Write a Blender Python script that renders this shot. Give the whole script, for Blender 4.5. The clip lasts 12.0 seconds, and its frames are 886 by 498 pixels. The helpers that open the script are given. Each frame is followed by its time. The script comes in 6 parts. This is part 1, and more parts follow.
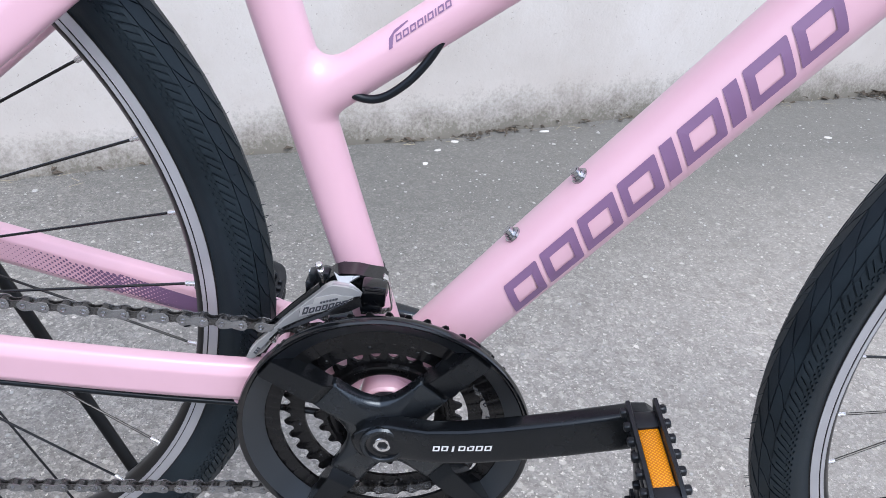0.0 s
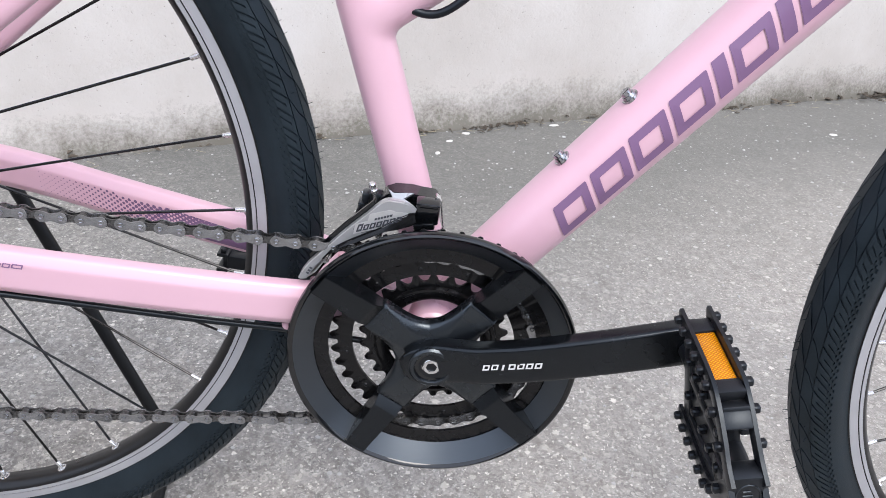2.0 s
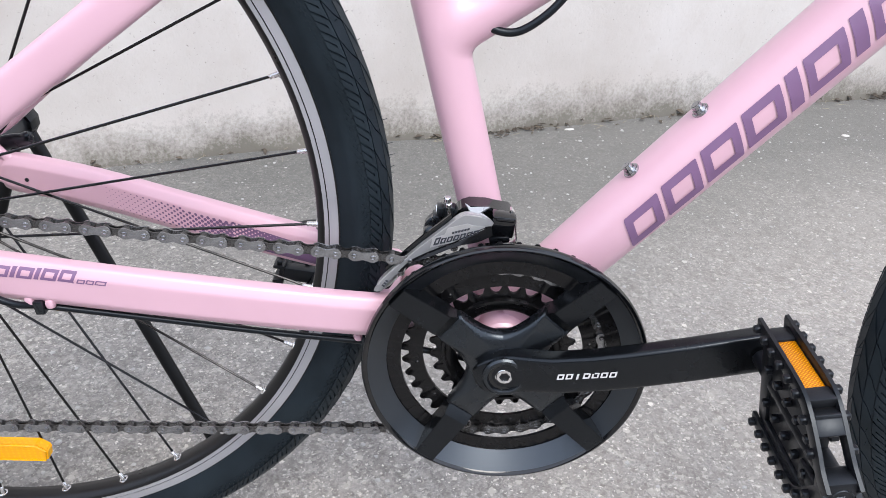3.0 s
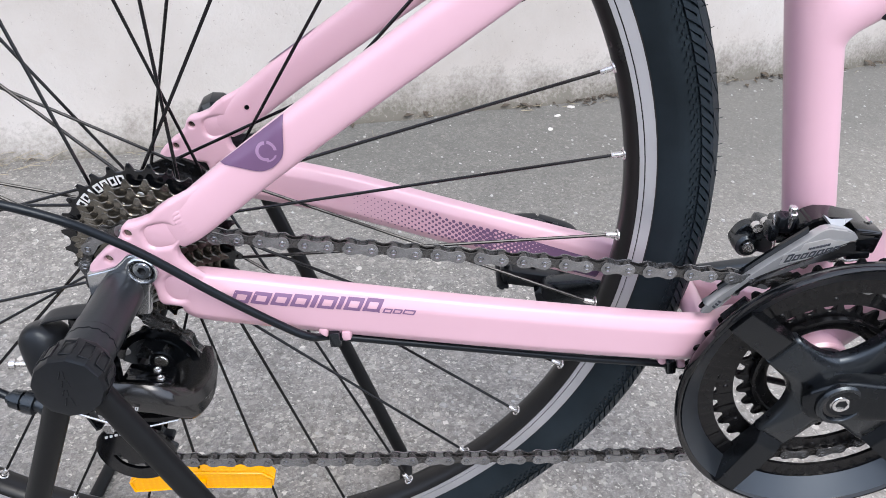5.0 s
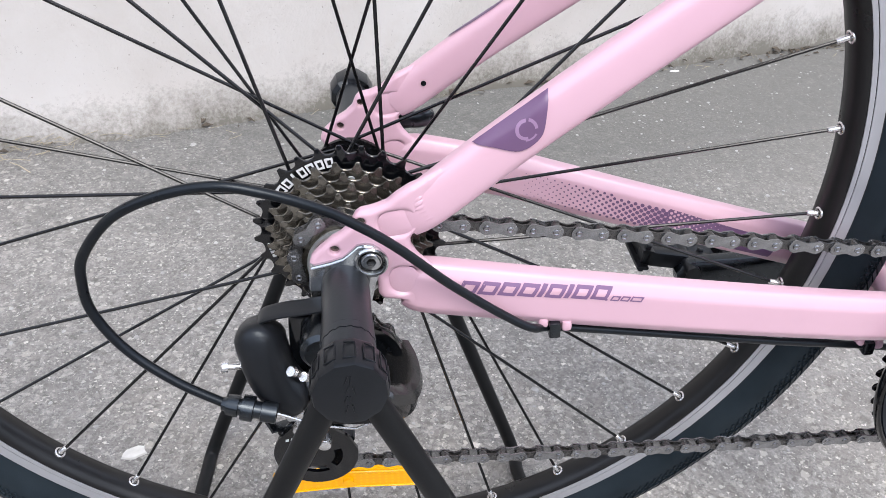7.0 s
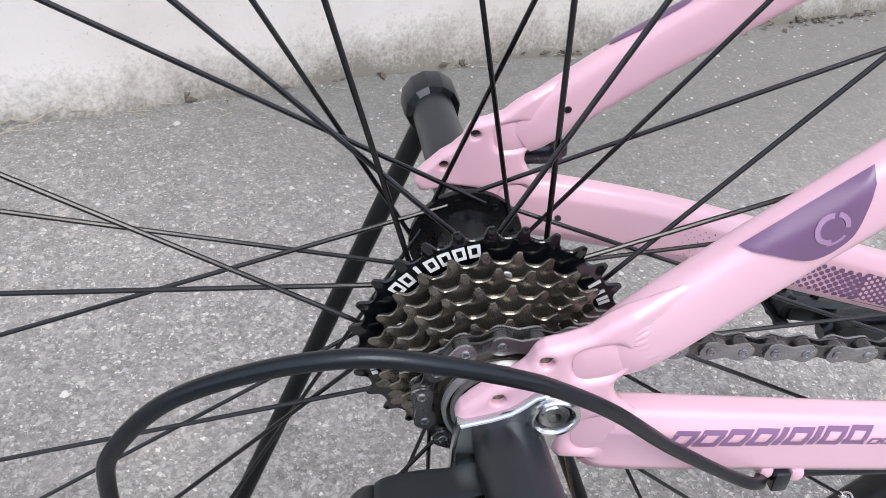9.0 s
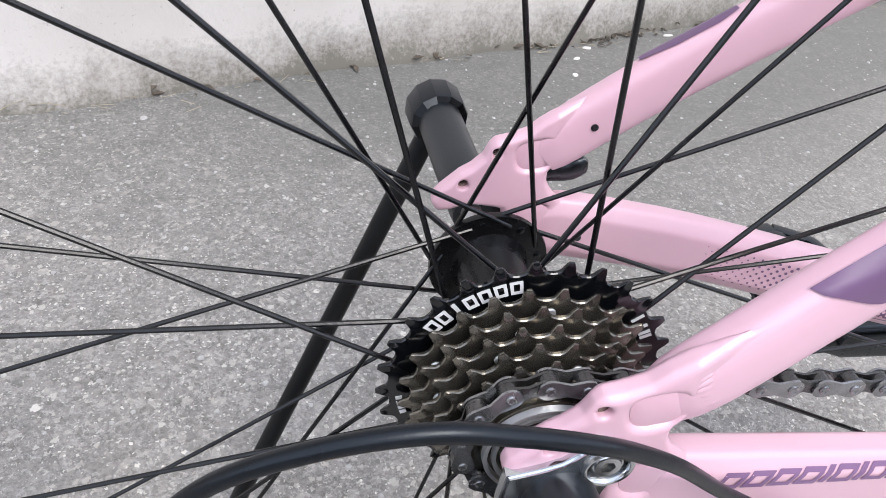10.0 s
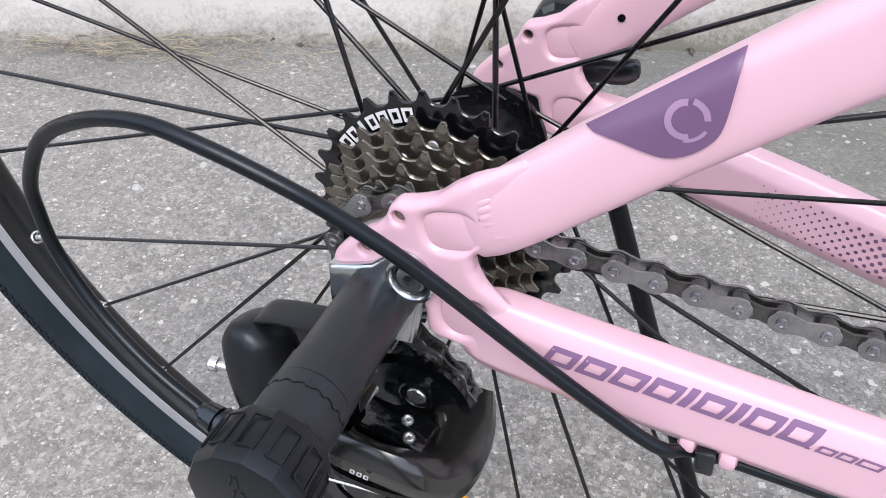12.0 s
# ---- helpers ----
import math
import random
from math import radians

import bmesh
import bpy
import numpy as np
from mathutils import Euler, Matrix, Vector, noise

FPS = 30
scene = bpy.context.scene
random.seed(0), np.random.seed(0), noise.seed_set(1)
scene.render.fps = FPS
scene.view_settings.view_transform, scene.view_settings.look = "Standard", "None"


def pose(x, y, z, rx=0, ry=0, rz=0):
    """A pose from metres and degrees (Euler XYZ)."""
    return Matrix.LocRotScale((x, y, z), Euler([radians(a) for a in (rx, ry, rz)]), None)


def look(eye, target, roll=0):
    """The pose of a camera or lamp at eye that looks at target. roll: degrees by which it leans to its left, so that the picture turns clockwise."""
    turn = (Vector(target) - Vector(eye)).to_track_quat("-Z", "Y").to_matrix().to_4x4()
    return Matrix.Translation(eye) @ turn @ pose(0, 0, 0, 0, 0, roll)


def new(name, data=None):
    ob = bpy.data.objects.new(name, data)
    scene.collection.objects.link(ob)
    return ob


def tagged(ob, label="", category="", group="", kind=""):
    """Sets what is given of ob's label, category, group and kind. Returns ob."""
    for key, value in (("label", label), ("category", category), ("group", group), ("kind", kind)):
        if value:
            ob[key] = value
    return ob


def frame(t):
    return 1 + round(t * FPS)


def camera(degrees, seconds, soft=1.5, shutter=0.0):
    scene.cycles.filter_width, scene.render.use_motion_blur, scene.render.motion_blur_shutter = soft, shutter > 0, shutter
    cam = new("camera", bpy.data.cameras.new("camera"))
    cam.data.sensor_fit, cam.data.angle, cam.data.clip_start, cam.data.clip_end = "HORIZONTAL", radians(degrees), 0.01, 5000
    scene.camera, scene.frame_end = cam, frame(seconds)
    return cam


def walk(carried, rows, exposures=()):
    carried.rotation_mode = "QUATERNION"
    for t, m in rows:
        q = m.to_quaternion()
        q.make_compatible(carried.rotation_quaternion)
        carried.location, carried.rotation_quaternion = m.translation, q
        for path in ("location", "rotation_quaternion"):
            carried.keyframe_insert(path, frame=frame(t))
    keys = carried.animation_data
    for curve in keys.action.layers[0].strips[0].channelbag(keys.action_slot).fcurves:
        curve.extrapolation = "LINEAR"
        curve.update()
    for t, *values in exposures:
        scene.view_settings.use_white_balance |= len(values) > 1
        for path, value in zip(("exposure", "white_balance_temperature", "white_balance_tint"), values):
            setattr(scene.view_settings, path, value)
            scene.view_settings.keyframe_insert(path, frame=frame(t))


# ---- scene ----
LENS = 61.26
PATH = [
    (0.0, (0.032, -0.444, 0.678), (0.035, 1.276, -0.342), 3.6),
    (0.5, (0.015, -0.461, 0.641), (0.027, 1.273, -0.355), 4.0),
    (1.0, (0.002, -0.474, 0.625), (0.014, 1.267, -0.358), 4.2),
    (1.5, (0.0, -0.481, 0.623), (0.011, 1.263, -0.357), 4.4),
    (2.0, (-0.002, -0.485, 0.623), (0.013, 1.26, -0.353), 4.2),
    (2.5, (-0.018, -0.49, 0.626), (0.003, 1.257, -0.347), 4.0),
    (3.0, (-0.056, -0.491, 0.631), (-0.031, 1.257, -0.341), 3.7),
    (3.5, (-0.122, -0.489, 0.631), (-0.107, 1.256, -0.346), 3.3),
    (3.7, (-0.153, -0.482, 0.629), (-0.137, 1.257, -0.359), 3.2),
    (5.3, (-0.279, -0.417, 0.616), (-0.219, 1.269, -0.458), 3.3),
    (5.5, (-0.285, -0.417, 0.612), (-0.206, 1.267, -0.464), 3.5),
    (6.0, (-0.307, -0.418, 0.618), (-0.187, 1.26, -0.464), 3.6),
    (6.5, (-0.357, -0.425, 0.614), (-0.207, 1.245, -0.477), 3.8),
    (6.8, (-0.392, -0.407, 0.611), (-0.240, 1.258, -0.487), 4.0),
    (7.0, (-0.417, -0.392, 0.601), (-0.26, 1.267, -0.505), 4.2),
    (7.2, (-0.431, -0.374, 0.591), (-0.274, 1.275, -0.53), 4.3),
    (8.8, (-0.486, -0.251, 0.572), (-0.261, 1.346, -0.612), 6.7),
    (9.0, (-0.491, -0.238, 0.571), (-0.238, 1.345, -0.625), 6.6),
    (9.5, (-0.508, -0.221, 0.57), (-0.183, 1.341, -0.636), 7.7),
    (10.0, (-0.515, -0.212, 0.571), (-0.157, 1.339, -0.641), 8.7),
    (10.5, (-0.512, -0.21, 0.567), (-0.168, 1.339, -0.652), 9.6),
    (11.0, (-0.481, -0.208, 0.57), (-0.32, 1.354, -0.669), 9.0),
    (11.2, (-0.457, -0.216, 0.571), (-0.465, 1.338, -0.687), 6.9),
    (11.5, (-0.403, -0.237, 0.571), (-0.67, 1.281, -0.704), 4.6),
    (11.7, (-0.377, -0.249, 0.570), (-0.801, 1.236, -0.703), 3.0),
    (12.0, (-0.342, -0.243, 0.546), (-0.957, 1.178, -0.72), 0.7),
]
cam = camera(LENS, 12.0, soft=0.62)
walk(cam, [(t, look(eye, aim, roll)) for t, eye, aim, roll in PATH], [(0.0, 1.09, 6150, 10), (1.0, 1.20, 6350, 10), (2.5, 1.20, 6480, 10), (3.5, 1.13, 6480, 10), (5.5, 1.18, 6480, 10), (7.2, 1.20, 6480, 10), (8.8, 1.21, 6500, 10), (12.0, 1.22, 6500, 10)])

# ---- light ----
world = bpy.data.worlds.new("open_sky")
scene.world = world
world.use_nodes = True
wn, wl = world.node_tree.nodes, world.node_tree.links
sky = wn.new("ShaderNodeTexSky")
sky.sky_type, sky.sun_disc = "NISHITA", False
sky.sun_elevation, sky.sun_rotation = radians(52), radians(164)
soften = wn.new("ShaderNodeHueSaturation")
soften.inputs["Saturation"].default_value = 0.55
wl.new(sky.outputs[0], soften.inputs["Color"])
haze = wn.new("ShaderNodeMixRGB")
haze.inputs[0].default_value = 0.62
haze.inputs[2].default_value = (5.15, 5.7, 7.1, 1)
wl.new(soften.outputs[0], haze.inputs[1])
wl.new(haze.outputs[0], wn["Background"].inputs[0])
wn["Background"].inputs[1].default_value = 0.15
sun = new("sun", bpy.data.lights.new("sun", "SUN"))
sun.data.energy, sun.data.angle, sun.data.color = 1.3, radians(32), (1.0, 0.95, 0.90)
sun.matrix_world = look((0.45, -1.6, 2.15), (0, 0, 0))
scene.view_settings.exposure = 1.2


# ---- materials ----
def nodes_of(name, rough=0.5, metal=0.0):
    m = bpy.data.materials.new(name)
    m.use_nodes = True
    n, l = m.node_tree.nodes, m.node_tree.links
    b = n["Principled BSDF"]
    b.inputs["Roughness"].default_value, b.inputs["Metallic"].default_value = rough, metal
    return m, n, l, b


def coords(n, l, scale=1.0, kind="Object"):
    t, mp = n.new("ShaderNodeTexCoord"), n.new("ShaderNodeMapping")
    mp.inputs["Scale"].default_value = (scale, scale, scale)
    l.new(t.outputs[kind], mp.inputs[0])
    return mp.outputs[0]


def noise_of(n, l, vec, scale, detail=4.0, rough=0.6):
    x = n.new("ShaderNodeTexNoise")
    x.inputs["Scale"].default_value, x.inputs["Detail"].default_value, x.inputs["Roughness"].default_value = scale, detail, rough
    l.new(vec, x.inputs["Vector"])
    return x.outputs["Fac"]


def ramp(n, l, fac, stops):
    r = n.new("ShaderNodeValToRGB")
    e = r.color_ramp.elements
    while len(e) < len(stops):
        e.new(0.5)
    for el, (p, c) in zip(e, stops):
        el.position = p
        el.color = (*c, 1) if isinstance(c, tuple) else (c, c, c, 1)
    l.new(fac, r.inputs[0])
    return r.outputs[0]


def mixed(n, l, fac, a, b):
    x = n.new("ShaderNodeMix")
    x.data_type = "RGBA"
    for sock, v in ((x.inputs[0], fac), (x.inputs[6], a), (x.inputs[7], b)):
        if isinstance(v, (int, float)):
            sock.default_value = v
        elif isinstance(v, tuple):
            sock.default_value = (*v, 1)
        else:
            l.new(v, sock)
    return x.outputs[2]


def bump(n, l, b, height, strength, distance):
    x = n.new("ShaderNodeBump")
    x.inputs["Strength"].default_value, x.inputs["Distance"].default_value = strength, distance
    l.new(height, x.inputs["Height"])
    l.new(x.outputs[0], b.inputs["Normal"])


def plain(name, col, rough, metal=0.0, vary=0.12, scale=60.0, grain=900.0, relief=0.0002, strength=0.25, coat=0.0, spec=0.5, tint=None):
    """A worn plain surface: two scales of tone, uneven gloss and a fine relief."""
    m, n, l, b = nodes_of(name, rough, metal)
    v = coords(n, l)
    broad, fine = noise_of(n, l, v, scale), noise_of(n, l, v, grain, 2.0)
    lo, hi = tuple(c * (1 - vary) for c in col), tuple(min(1, c * (1 + vary)) for c in col)
    l.new(ramp(n, l, broad, [(0.3, lo), (0.7, hi)]), b.inputs["Base Color"])
    l.new(ramp(n, l, broad, [(0.3, max(0.02, rough - 0.06)), (0.7, min(1, rough + 0.06))]), b.inputs["Roughness"])
    b.inputs["Coat Weight"].default_value = coat
    b.inputs["Coat Roughness"].default_value = 0.2
    b.inputs["Specular IOR Level"].default_value = spec
    if tint:
        b.inputs["Specular Tint"].default_value = (*tint, 1)
    bump(n, l, b, fine, strength, relief)
    return m


PINK = plain("pink_paint", (0.598, 0.371, 0.441), 0.36, vary=0.03, scale=9, grain=1600, relief=0.00006, strength=0.3, coat=0.45)
PURPLE = plain("purple_decal", (0.178, 0.098, 0.192), 0.42, vary=0.06, scale=30, grain=1200, relief=0.00005)
DEEPPURPLE = plain("deep_purple_decal", (0.128, 0.068, 0.140), 0.36, vary=0.06, scale=30, grain=1200, relief=0.00005)
LILAC = plain("lilac_decal", (0.285, 0.175, 0.290), 0.45, vary=0.05, scale=30)
GUM = plain("tyre_rubber", (0.0108, 0.0150, 0.0190), 0.48, vary=0.3, scale=25, grain=700, relief=0.0003, strength=0.35, spec=0.24, tint=(0.72, 0.90, 1.0))
RIMBLACK = plain("black_anodised_rim", (0.006, 0.006, 0.0065), 0.32, vary=0.2, scale=20, spec=0.4)
GLOSS = plain("black_gloss_plastic", (0.0022, 0.0026, 0.0034), 0.10, vary=0.2, scale=30, relief=0.00003, spec=0.6)
SATIN = plain("black_satin_plastic", (0.0035, 0.0042, 0.0055), 0.27, vary=0.2, scale=35, grain=1400, relief=0.00008, strength=0.2, spec=0.74, tint=(0.82, 0.92, 1.0))
# arms' reflections dimmed in the material, as if something dark stood before them
ARMBLACK = plain("black_arm_dimmed_sheen", (0.0034, 0.0038, 0.0046), 0.25, vary=0.2, scale=40, grain=1200, relief=0.00006, spec=0.40, tint=(0.85, 0.93, 1.0))
# same plastic as the guard's arms; the bowl's sky sheen is put in here
BOWLBLACK = plain("black_guard_lifted_sheen", (0.0060, 0.0070, 0.0090), 0.34, vary=0.15, scale=30, grain=1200, relief=0.00006, spec=0.95, tint=(0.80, 0.90, 1.0))
MATT = plain("black_matt_plastic", (0.0075, 0.0080, 0.0095), 0.36, vary=0.25, scale=40, grain=1100, relief=0.0002, spec=0.36, tint=(0.85, 0.93, 1.0))
STEELBLACK = plain("black_steel", (0.004, 0.004, 0.0045), 0.26, 0.0, vary=0.25, scale=60, spec=0.3)
FOAM = plain("grey_black_rubber", (0.0112, 0.0120, 0.0136), 0.35, vary=0.3, scale=22, grain=500, relief=0.0002, spec=0.52, tint=(0.8, 0.9, 1.0))
POWDER = plain("powder_coated_tube", (0.006, 0.0065, 0.0072), 0.42, vary=0.2, scale=18, grain=900, relief=0.0002, spec=0.22)
SPOKE = plain("black_steel_spoke", (0.003, 0.0032, 0.0040), 0.22, 0.0, vary=0.2, spec=0.42)
CHROME = plain("bright_steel", (0.6957, 0.687, 0.6783), 0.24, 0.9, vary=0.08, scale=120, relief=0.00003)
BOLTSTEEL = plain("weathered_bolt_steel", (0.36, 0.36, 0.37), 0.18, 0.95, vary=0.3, scale=300, relief=0.00003)
NICKEL = plain("satin_nickel", (0.5739, 0.5739, 0.5739), 0.34, 0.75, vary=0.1, scale=90, relief=0.00006)
SILVER = plain("silver_painted_steel", (0.35, 0.355, 0.365), 0.30, 0.6, vary=0.08, scale=50, relief=0.00005)
CHAIN = plain("grey_chain_steel", (0.268, 0.270, 0.276), 0.22, 0.85, vary=0.25, scale=160, grain=1500, relief=0.00008)
CHAINDARK = plain("dark_chain_steel", (0.095, 0.093, 0.092), 0.25, 0.85, vary=0.25, scale=160)
BRONZE = plain("brown_plated_steel", (0.190, 0.175, 0.149), 0.21, 0.9, vary=0.35, scale=70, grain=1300, relief=0.0001)
CABLE = plain("cable_housing", (0.0042, 0.0052, 0.0070), 0.33, vary=0.15, scale=50, spec=0.33, tint=(0.85, 0.93, 1.0))
WHITEINK = plain("white_ink", (0.5714, 0.5714, 0.5714), 0.5, vary=0.04)
GREYINK = plain("dark_grey_ink", (0.0357, 0.0393, 0.05), 0.5, vary=0.1)
STRAWMAT = plain("dry_straw", (0.3, 0.2571, 0.1786), 0.8, vary=0.35, scale=12)
CHIPMAT = plain("pale_stone_chip", (0.3714, 0.3607, 0.3429), 0.75, vary=0.3, scale=60)
FLAKEMAT = plain("pale_mortar", (0.60, 0.58, 0.545), 0.8, vary=0.12, scale=90)
LEAFMAT = plain("dead_leaf", (0.0857, 0.0679, 0.05), 0.8, vary=0.5, scale=10)
UNSEENGREY = plain("grey_render", (0.16, 0.155, 0.15), 0.9, vary=0.15, scale=1.5, grain=60, relief=0.003)
ZINC = plain("polished_zinc", (0.56, 0.57, 0.58), 0.15, 0.97, vary=0.12, scale=110, relief=0.00004)
LINKBLACK = plain("black_link_plastic", (0.0100, 0.0098, 0.0098), 0.22, vary=0.2, scale=40, relief=0.00006, spec=0.85)


def machined():
    m, n, l, b = nodes_of("machined_brake_track", 0.36, 0.6)
    v = coords(n, l)
    w = noise_of(n, l, v, 900, 2)
    l.new(ramp(n, l, noise_of(n, l, v, 12), [(0.3, (0.400, 0.403, 0.430)), (0.7, (0.480, 0.484, 0.512))]), b.inputs["Base Color"])
    bump(n, l, b, w, 0.3, 0.00008)
    return m


def amber(name, light, deep, rough=0.12, fine=420, loose=1.0):
    m, n, l, b = nodes_of(name, rough)
    v = coords(n, l, fine)
    vo = n.new("ShaderNodeTexVoronoi")
    vo.inputs["Scale"].default_value = 1.0
    vo.inputs["Randomness"].default_value = loose
    tilt = n.new("ShaderNodeMapping")
    tilt.inputs["Rotation"].default_value = (0, 0, radians(45))
    l.new(v, tilt.inputs[0])
    l.new(tilt.outputs[0], vo.inputs["Vector"])
    l.new(ramp(n, l, vo.outputs["Distance"], [(0.08, light), (0.5, deep)]), b.inputs["Base Color"])
    b.inputs["Coat Weight"].default_value = 0.15
    b.inputs["Specular IOR Level"].default_value = 0.35
    bump(n, l, b, vo.outputs["Distance"], 0.5, 0.0006)
    return m


def asphalt():
    m, n, l, b = nodes_of("worn_asphalt", 0.88)
    v = coords(n, l)
    broad, patch = noise_of(n, l, v, 1.3, 5), noise_of(n, l, v, 11, 6, 0.65)
    blot, sand, dust = noise_of(n, l, v, 70, 4, 0.65), noise_of(n, l, v, 290, 4, 0.75), noise_of(n, l, v, 800, 2, 0.6)
    tone = ramp(n, l, patch, [(0.28, (0.2161, 0.2056, 0.1921)), (0.72, (0.3169, 0.3026, 0.2829))])
    tone = mixed(n, l, ramp(n, l, broad, [(0.35, 0.0), (0.7, 0.45)]), tone, (0.3314, 0.3150, 0.2928))
    tone = mixed(n, l, ramp(n, l, noise_of(n, l, v, 30, 3, 0.6), [(0.36, 0.42), (0.55, 0.0)]), tone, (0.1584, 0.1502, 0.1382))
    # dark binder between the stones, then sand grains of many tones
    tone = mixed(n, l, ramp(n, l, blot, [(0.34, 0.65), (0.52, 0.0)]), tone, (0.1224, 0.1163, 0.1087))
    tone = mixed(n, l, ramp(n, l, sand, [(0.36, 0.80), (0.50, 0.0)]), tone, (0.0937, 0.0900, 0.0856))
    tone = mixed(n, l, ramp(n, l, sand, [(0.52, 0.0), (0.66, 0.75)]), tone, (0.5042, 0.4779, 0.4410))
    tone = mixed(n, l, ramp(n, l, dust, [(0.56, 0.0), (0.66, 0.6)]), tone, (0.5187, 0.4915, 0.4542))
    # a mosaic of crushed stones, from dark brown to pale grey, then
    # pale stones of several sizes, each with its own tone and a broken outline
    warp = n.new("ShaderNodeMixRGB")
    warp.inputs[0].default_value = 0.0070
    l.new(v, warp.inputs[1])
    wn2 = n.new("ShaderNodeTexNoise")
    wn2.inputs["Scale"].default_value = 300.0
    wn2.inputs["Detail"].default_value = 3.0
    l.new(v, wn2.inputs["Vector"])
    l.new(wn2.outputs["Color"], warp.inputs[2])
    for scale, much in ((120.0, 0.50), (230.0, 0.66)):
        st = n.new("ShaderNodeTexVoronoi")
        st.inputs["Scale"].default_value = scale
        l.new(warp.outputs[0], st.inputs["Vector"])
        sp = n.new("ShaderNodeSeparateColor")
        l.new(st.outputs["Color"], sp.inputs[0])
        hue = ramp(n, l, sp.outputs[0], [(0.0, (0.1106, 0.0984, 0.0880)), (0.45, (0.2229, 0.2104, 0.1951)), (0.75, (0.3150, 0.2930, 0.2640)), (1.0, (0.5600, 0.5200, 0.4680))])
        tone = mixed(n, l, ramp(n, l, sp.outputs[1], [(0.35, 0.0), (0.9, much)]), tone, hue)
    # hand-sized worn patches: bare binder here, pale dust there
    wear = noise_of(n, l, v, 17, 5, 0.62)
    tone = mixed(n, l, ramp(n, l, wear, [(0.34, 0.32), (0.50, 0.0)]), tone, (0.1382, 0.1309, 0.1211))
    tone = mixed(n, l, ramp(n, l, wear, [(0.52, 0.0), (0.68, 0.15)]), tone, (0.4145, 0.3938, 0.3643))
    for scale, share in ((75.0, 0.88), (140.0, 0.77), (260.0, 0.66)):
        st = n.new("ShaderNodeTexVoronoi")
        st.inputs["Scale"].default_value = scale
        l.new(warp.outputs[0], st.inputs["Vector"])
        sp = n.new("ShaderNodeSeparateColor")
        l.new(st.outputs["Color"], sp.inputs[0])
        size = n.new("ShaderNodeMath")
        size.operation = "MULTIPLY_ADD"
        size.inputs[1].default_value, size.inputs[2].default_value = -0.22, 0.0
        l.new(sp.outputs[0], size.inputs[0])
        dist = n.new("ShaderNodeMath")
        dist.operation = "ADD"
        l.new(st.outputs["Distance"], dist.inputs[0])
        l.new(size.outputs[0], dist.inputs[1])
        edge = ramp(n, l, dist.outputs[0], [(0.14, 1.0), (0.20, 0.0)])
        pick = ramp(n, l, sp.outputs[1], [(share, 0.0), (share + 0.03, 0.85)])
        both = n.new("ShaderNodeMath")
        both.operation = "MULTIPLY"
        l.new(edge, both.inputs[0])
        l.new(pick, both.inputs[1])
        tone = mixed(n, l, both.outputs[0], tone, ramp(n, l, sp.outputs[2], [(0.0, (0.4100, 0.3800, 0.3380)), (1.0, (0.7800, 0.7350, 0.6700))]))
    # a darker strip of paving along the wall, with a ragged edge
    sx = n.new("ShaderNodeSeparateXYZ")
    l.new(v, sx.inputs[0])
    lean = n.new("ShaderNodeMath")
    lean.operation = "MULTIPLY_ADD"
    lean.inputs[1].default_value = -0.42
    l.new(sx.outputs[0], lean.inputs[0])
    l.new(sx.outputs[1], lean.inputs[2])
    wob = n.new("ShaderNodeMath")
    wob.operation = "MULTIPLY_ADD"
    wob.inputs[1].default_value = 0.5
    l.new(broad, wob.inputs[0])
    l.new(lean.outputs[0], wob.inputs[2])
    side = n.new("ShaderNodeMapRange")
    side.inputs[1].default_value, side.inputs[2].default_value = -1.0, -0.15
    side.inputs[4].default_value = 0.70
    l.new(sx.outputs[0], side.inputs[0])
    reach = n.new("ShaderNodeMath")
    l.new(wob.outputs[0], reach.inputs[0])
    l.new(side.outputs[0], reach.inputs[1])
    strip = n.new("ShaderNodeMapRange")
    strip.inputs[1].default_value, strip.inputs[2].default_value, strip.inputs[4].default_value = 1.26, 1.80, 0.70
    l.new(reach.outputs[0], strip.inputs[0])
    # the paving is darker and greyer towards the rear wheel
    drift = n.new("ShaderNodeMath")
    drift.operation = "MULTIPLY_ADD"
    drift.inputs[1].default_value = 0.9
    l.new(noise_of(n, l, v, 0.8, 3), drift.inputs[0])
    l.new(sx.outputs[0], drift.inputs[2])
    darker_rear = n.new("ShaderNodeMapRange")
    darker_rear.interpolation_type = "SMOOTHSTEP"
    darker_rear.inputs[1].default_value, darker_rear.inputs[2].default_value = 0.50, -0.75
    darker_rear.inputs[4].default_value = 0.34
    l.new(drift.outputs[0], darker_rear.inputs[0])
    tone = mixed(n, l, darker_rear.outputs[0], tone, (0.1310, 0.1260, 0.1180))
    # paler and warmer towards the front wheel
    paler_front = n.new("ShaderNodeMapRange")
    paler_front.interpolation_type = "SMOOTHSTEP"
    paler_front.inputs[1].default_value, paler_front.inputs[2].default_value = 0.0, 1.0
    paler_front.inputs[4].default_value = 0.30
    l.new(drift.outputs[0], paler_front.inputs[0])
    tone = mixed(n, l, paler_front.outputs[0], tone, (0.4050, 0.3680, 0.3200))
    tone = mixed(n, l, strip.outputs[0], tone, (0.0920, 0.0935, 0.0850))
    l.new(tone, b.inputs["Base Color"])
    h = n.new("ShaderNodeMath")
    h.operation = "MULTIPLY_ADD"
    h.inputs[1].default_value = 1.6
    l.new(blot, h.inputs[0])
    l.new(sand, h.inputs[2])
    bump(n, l, b, h.outputs[0], 0.7, 0.0020)
    return m


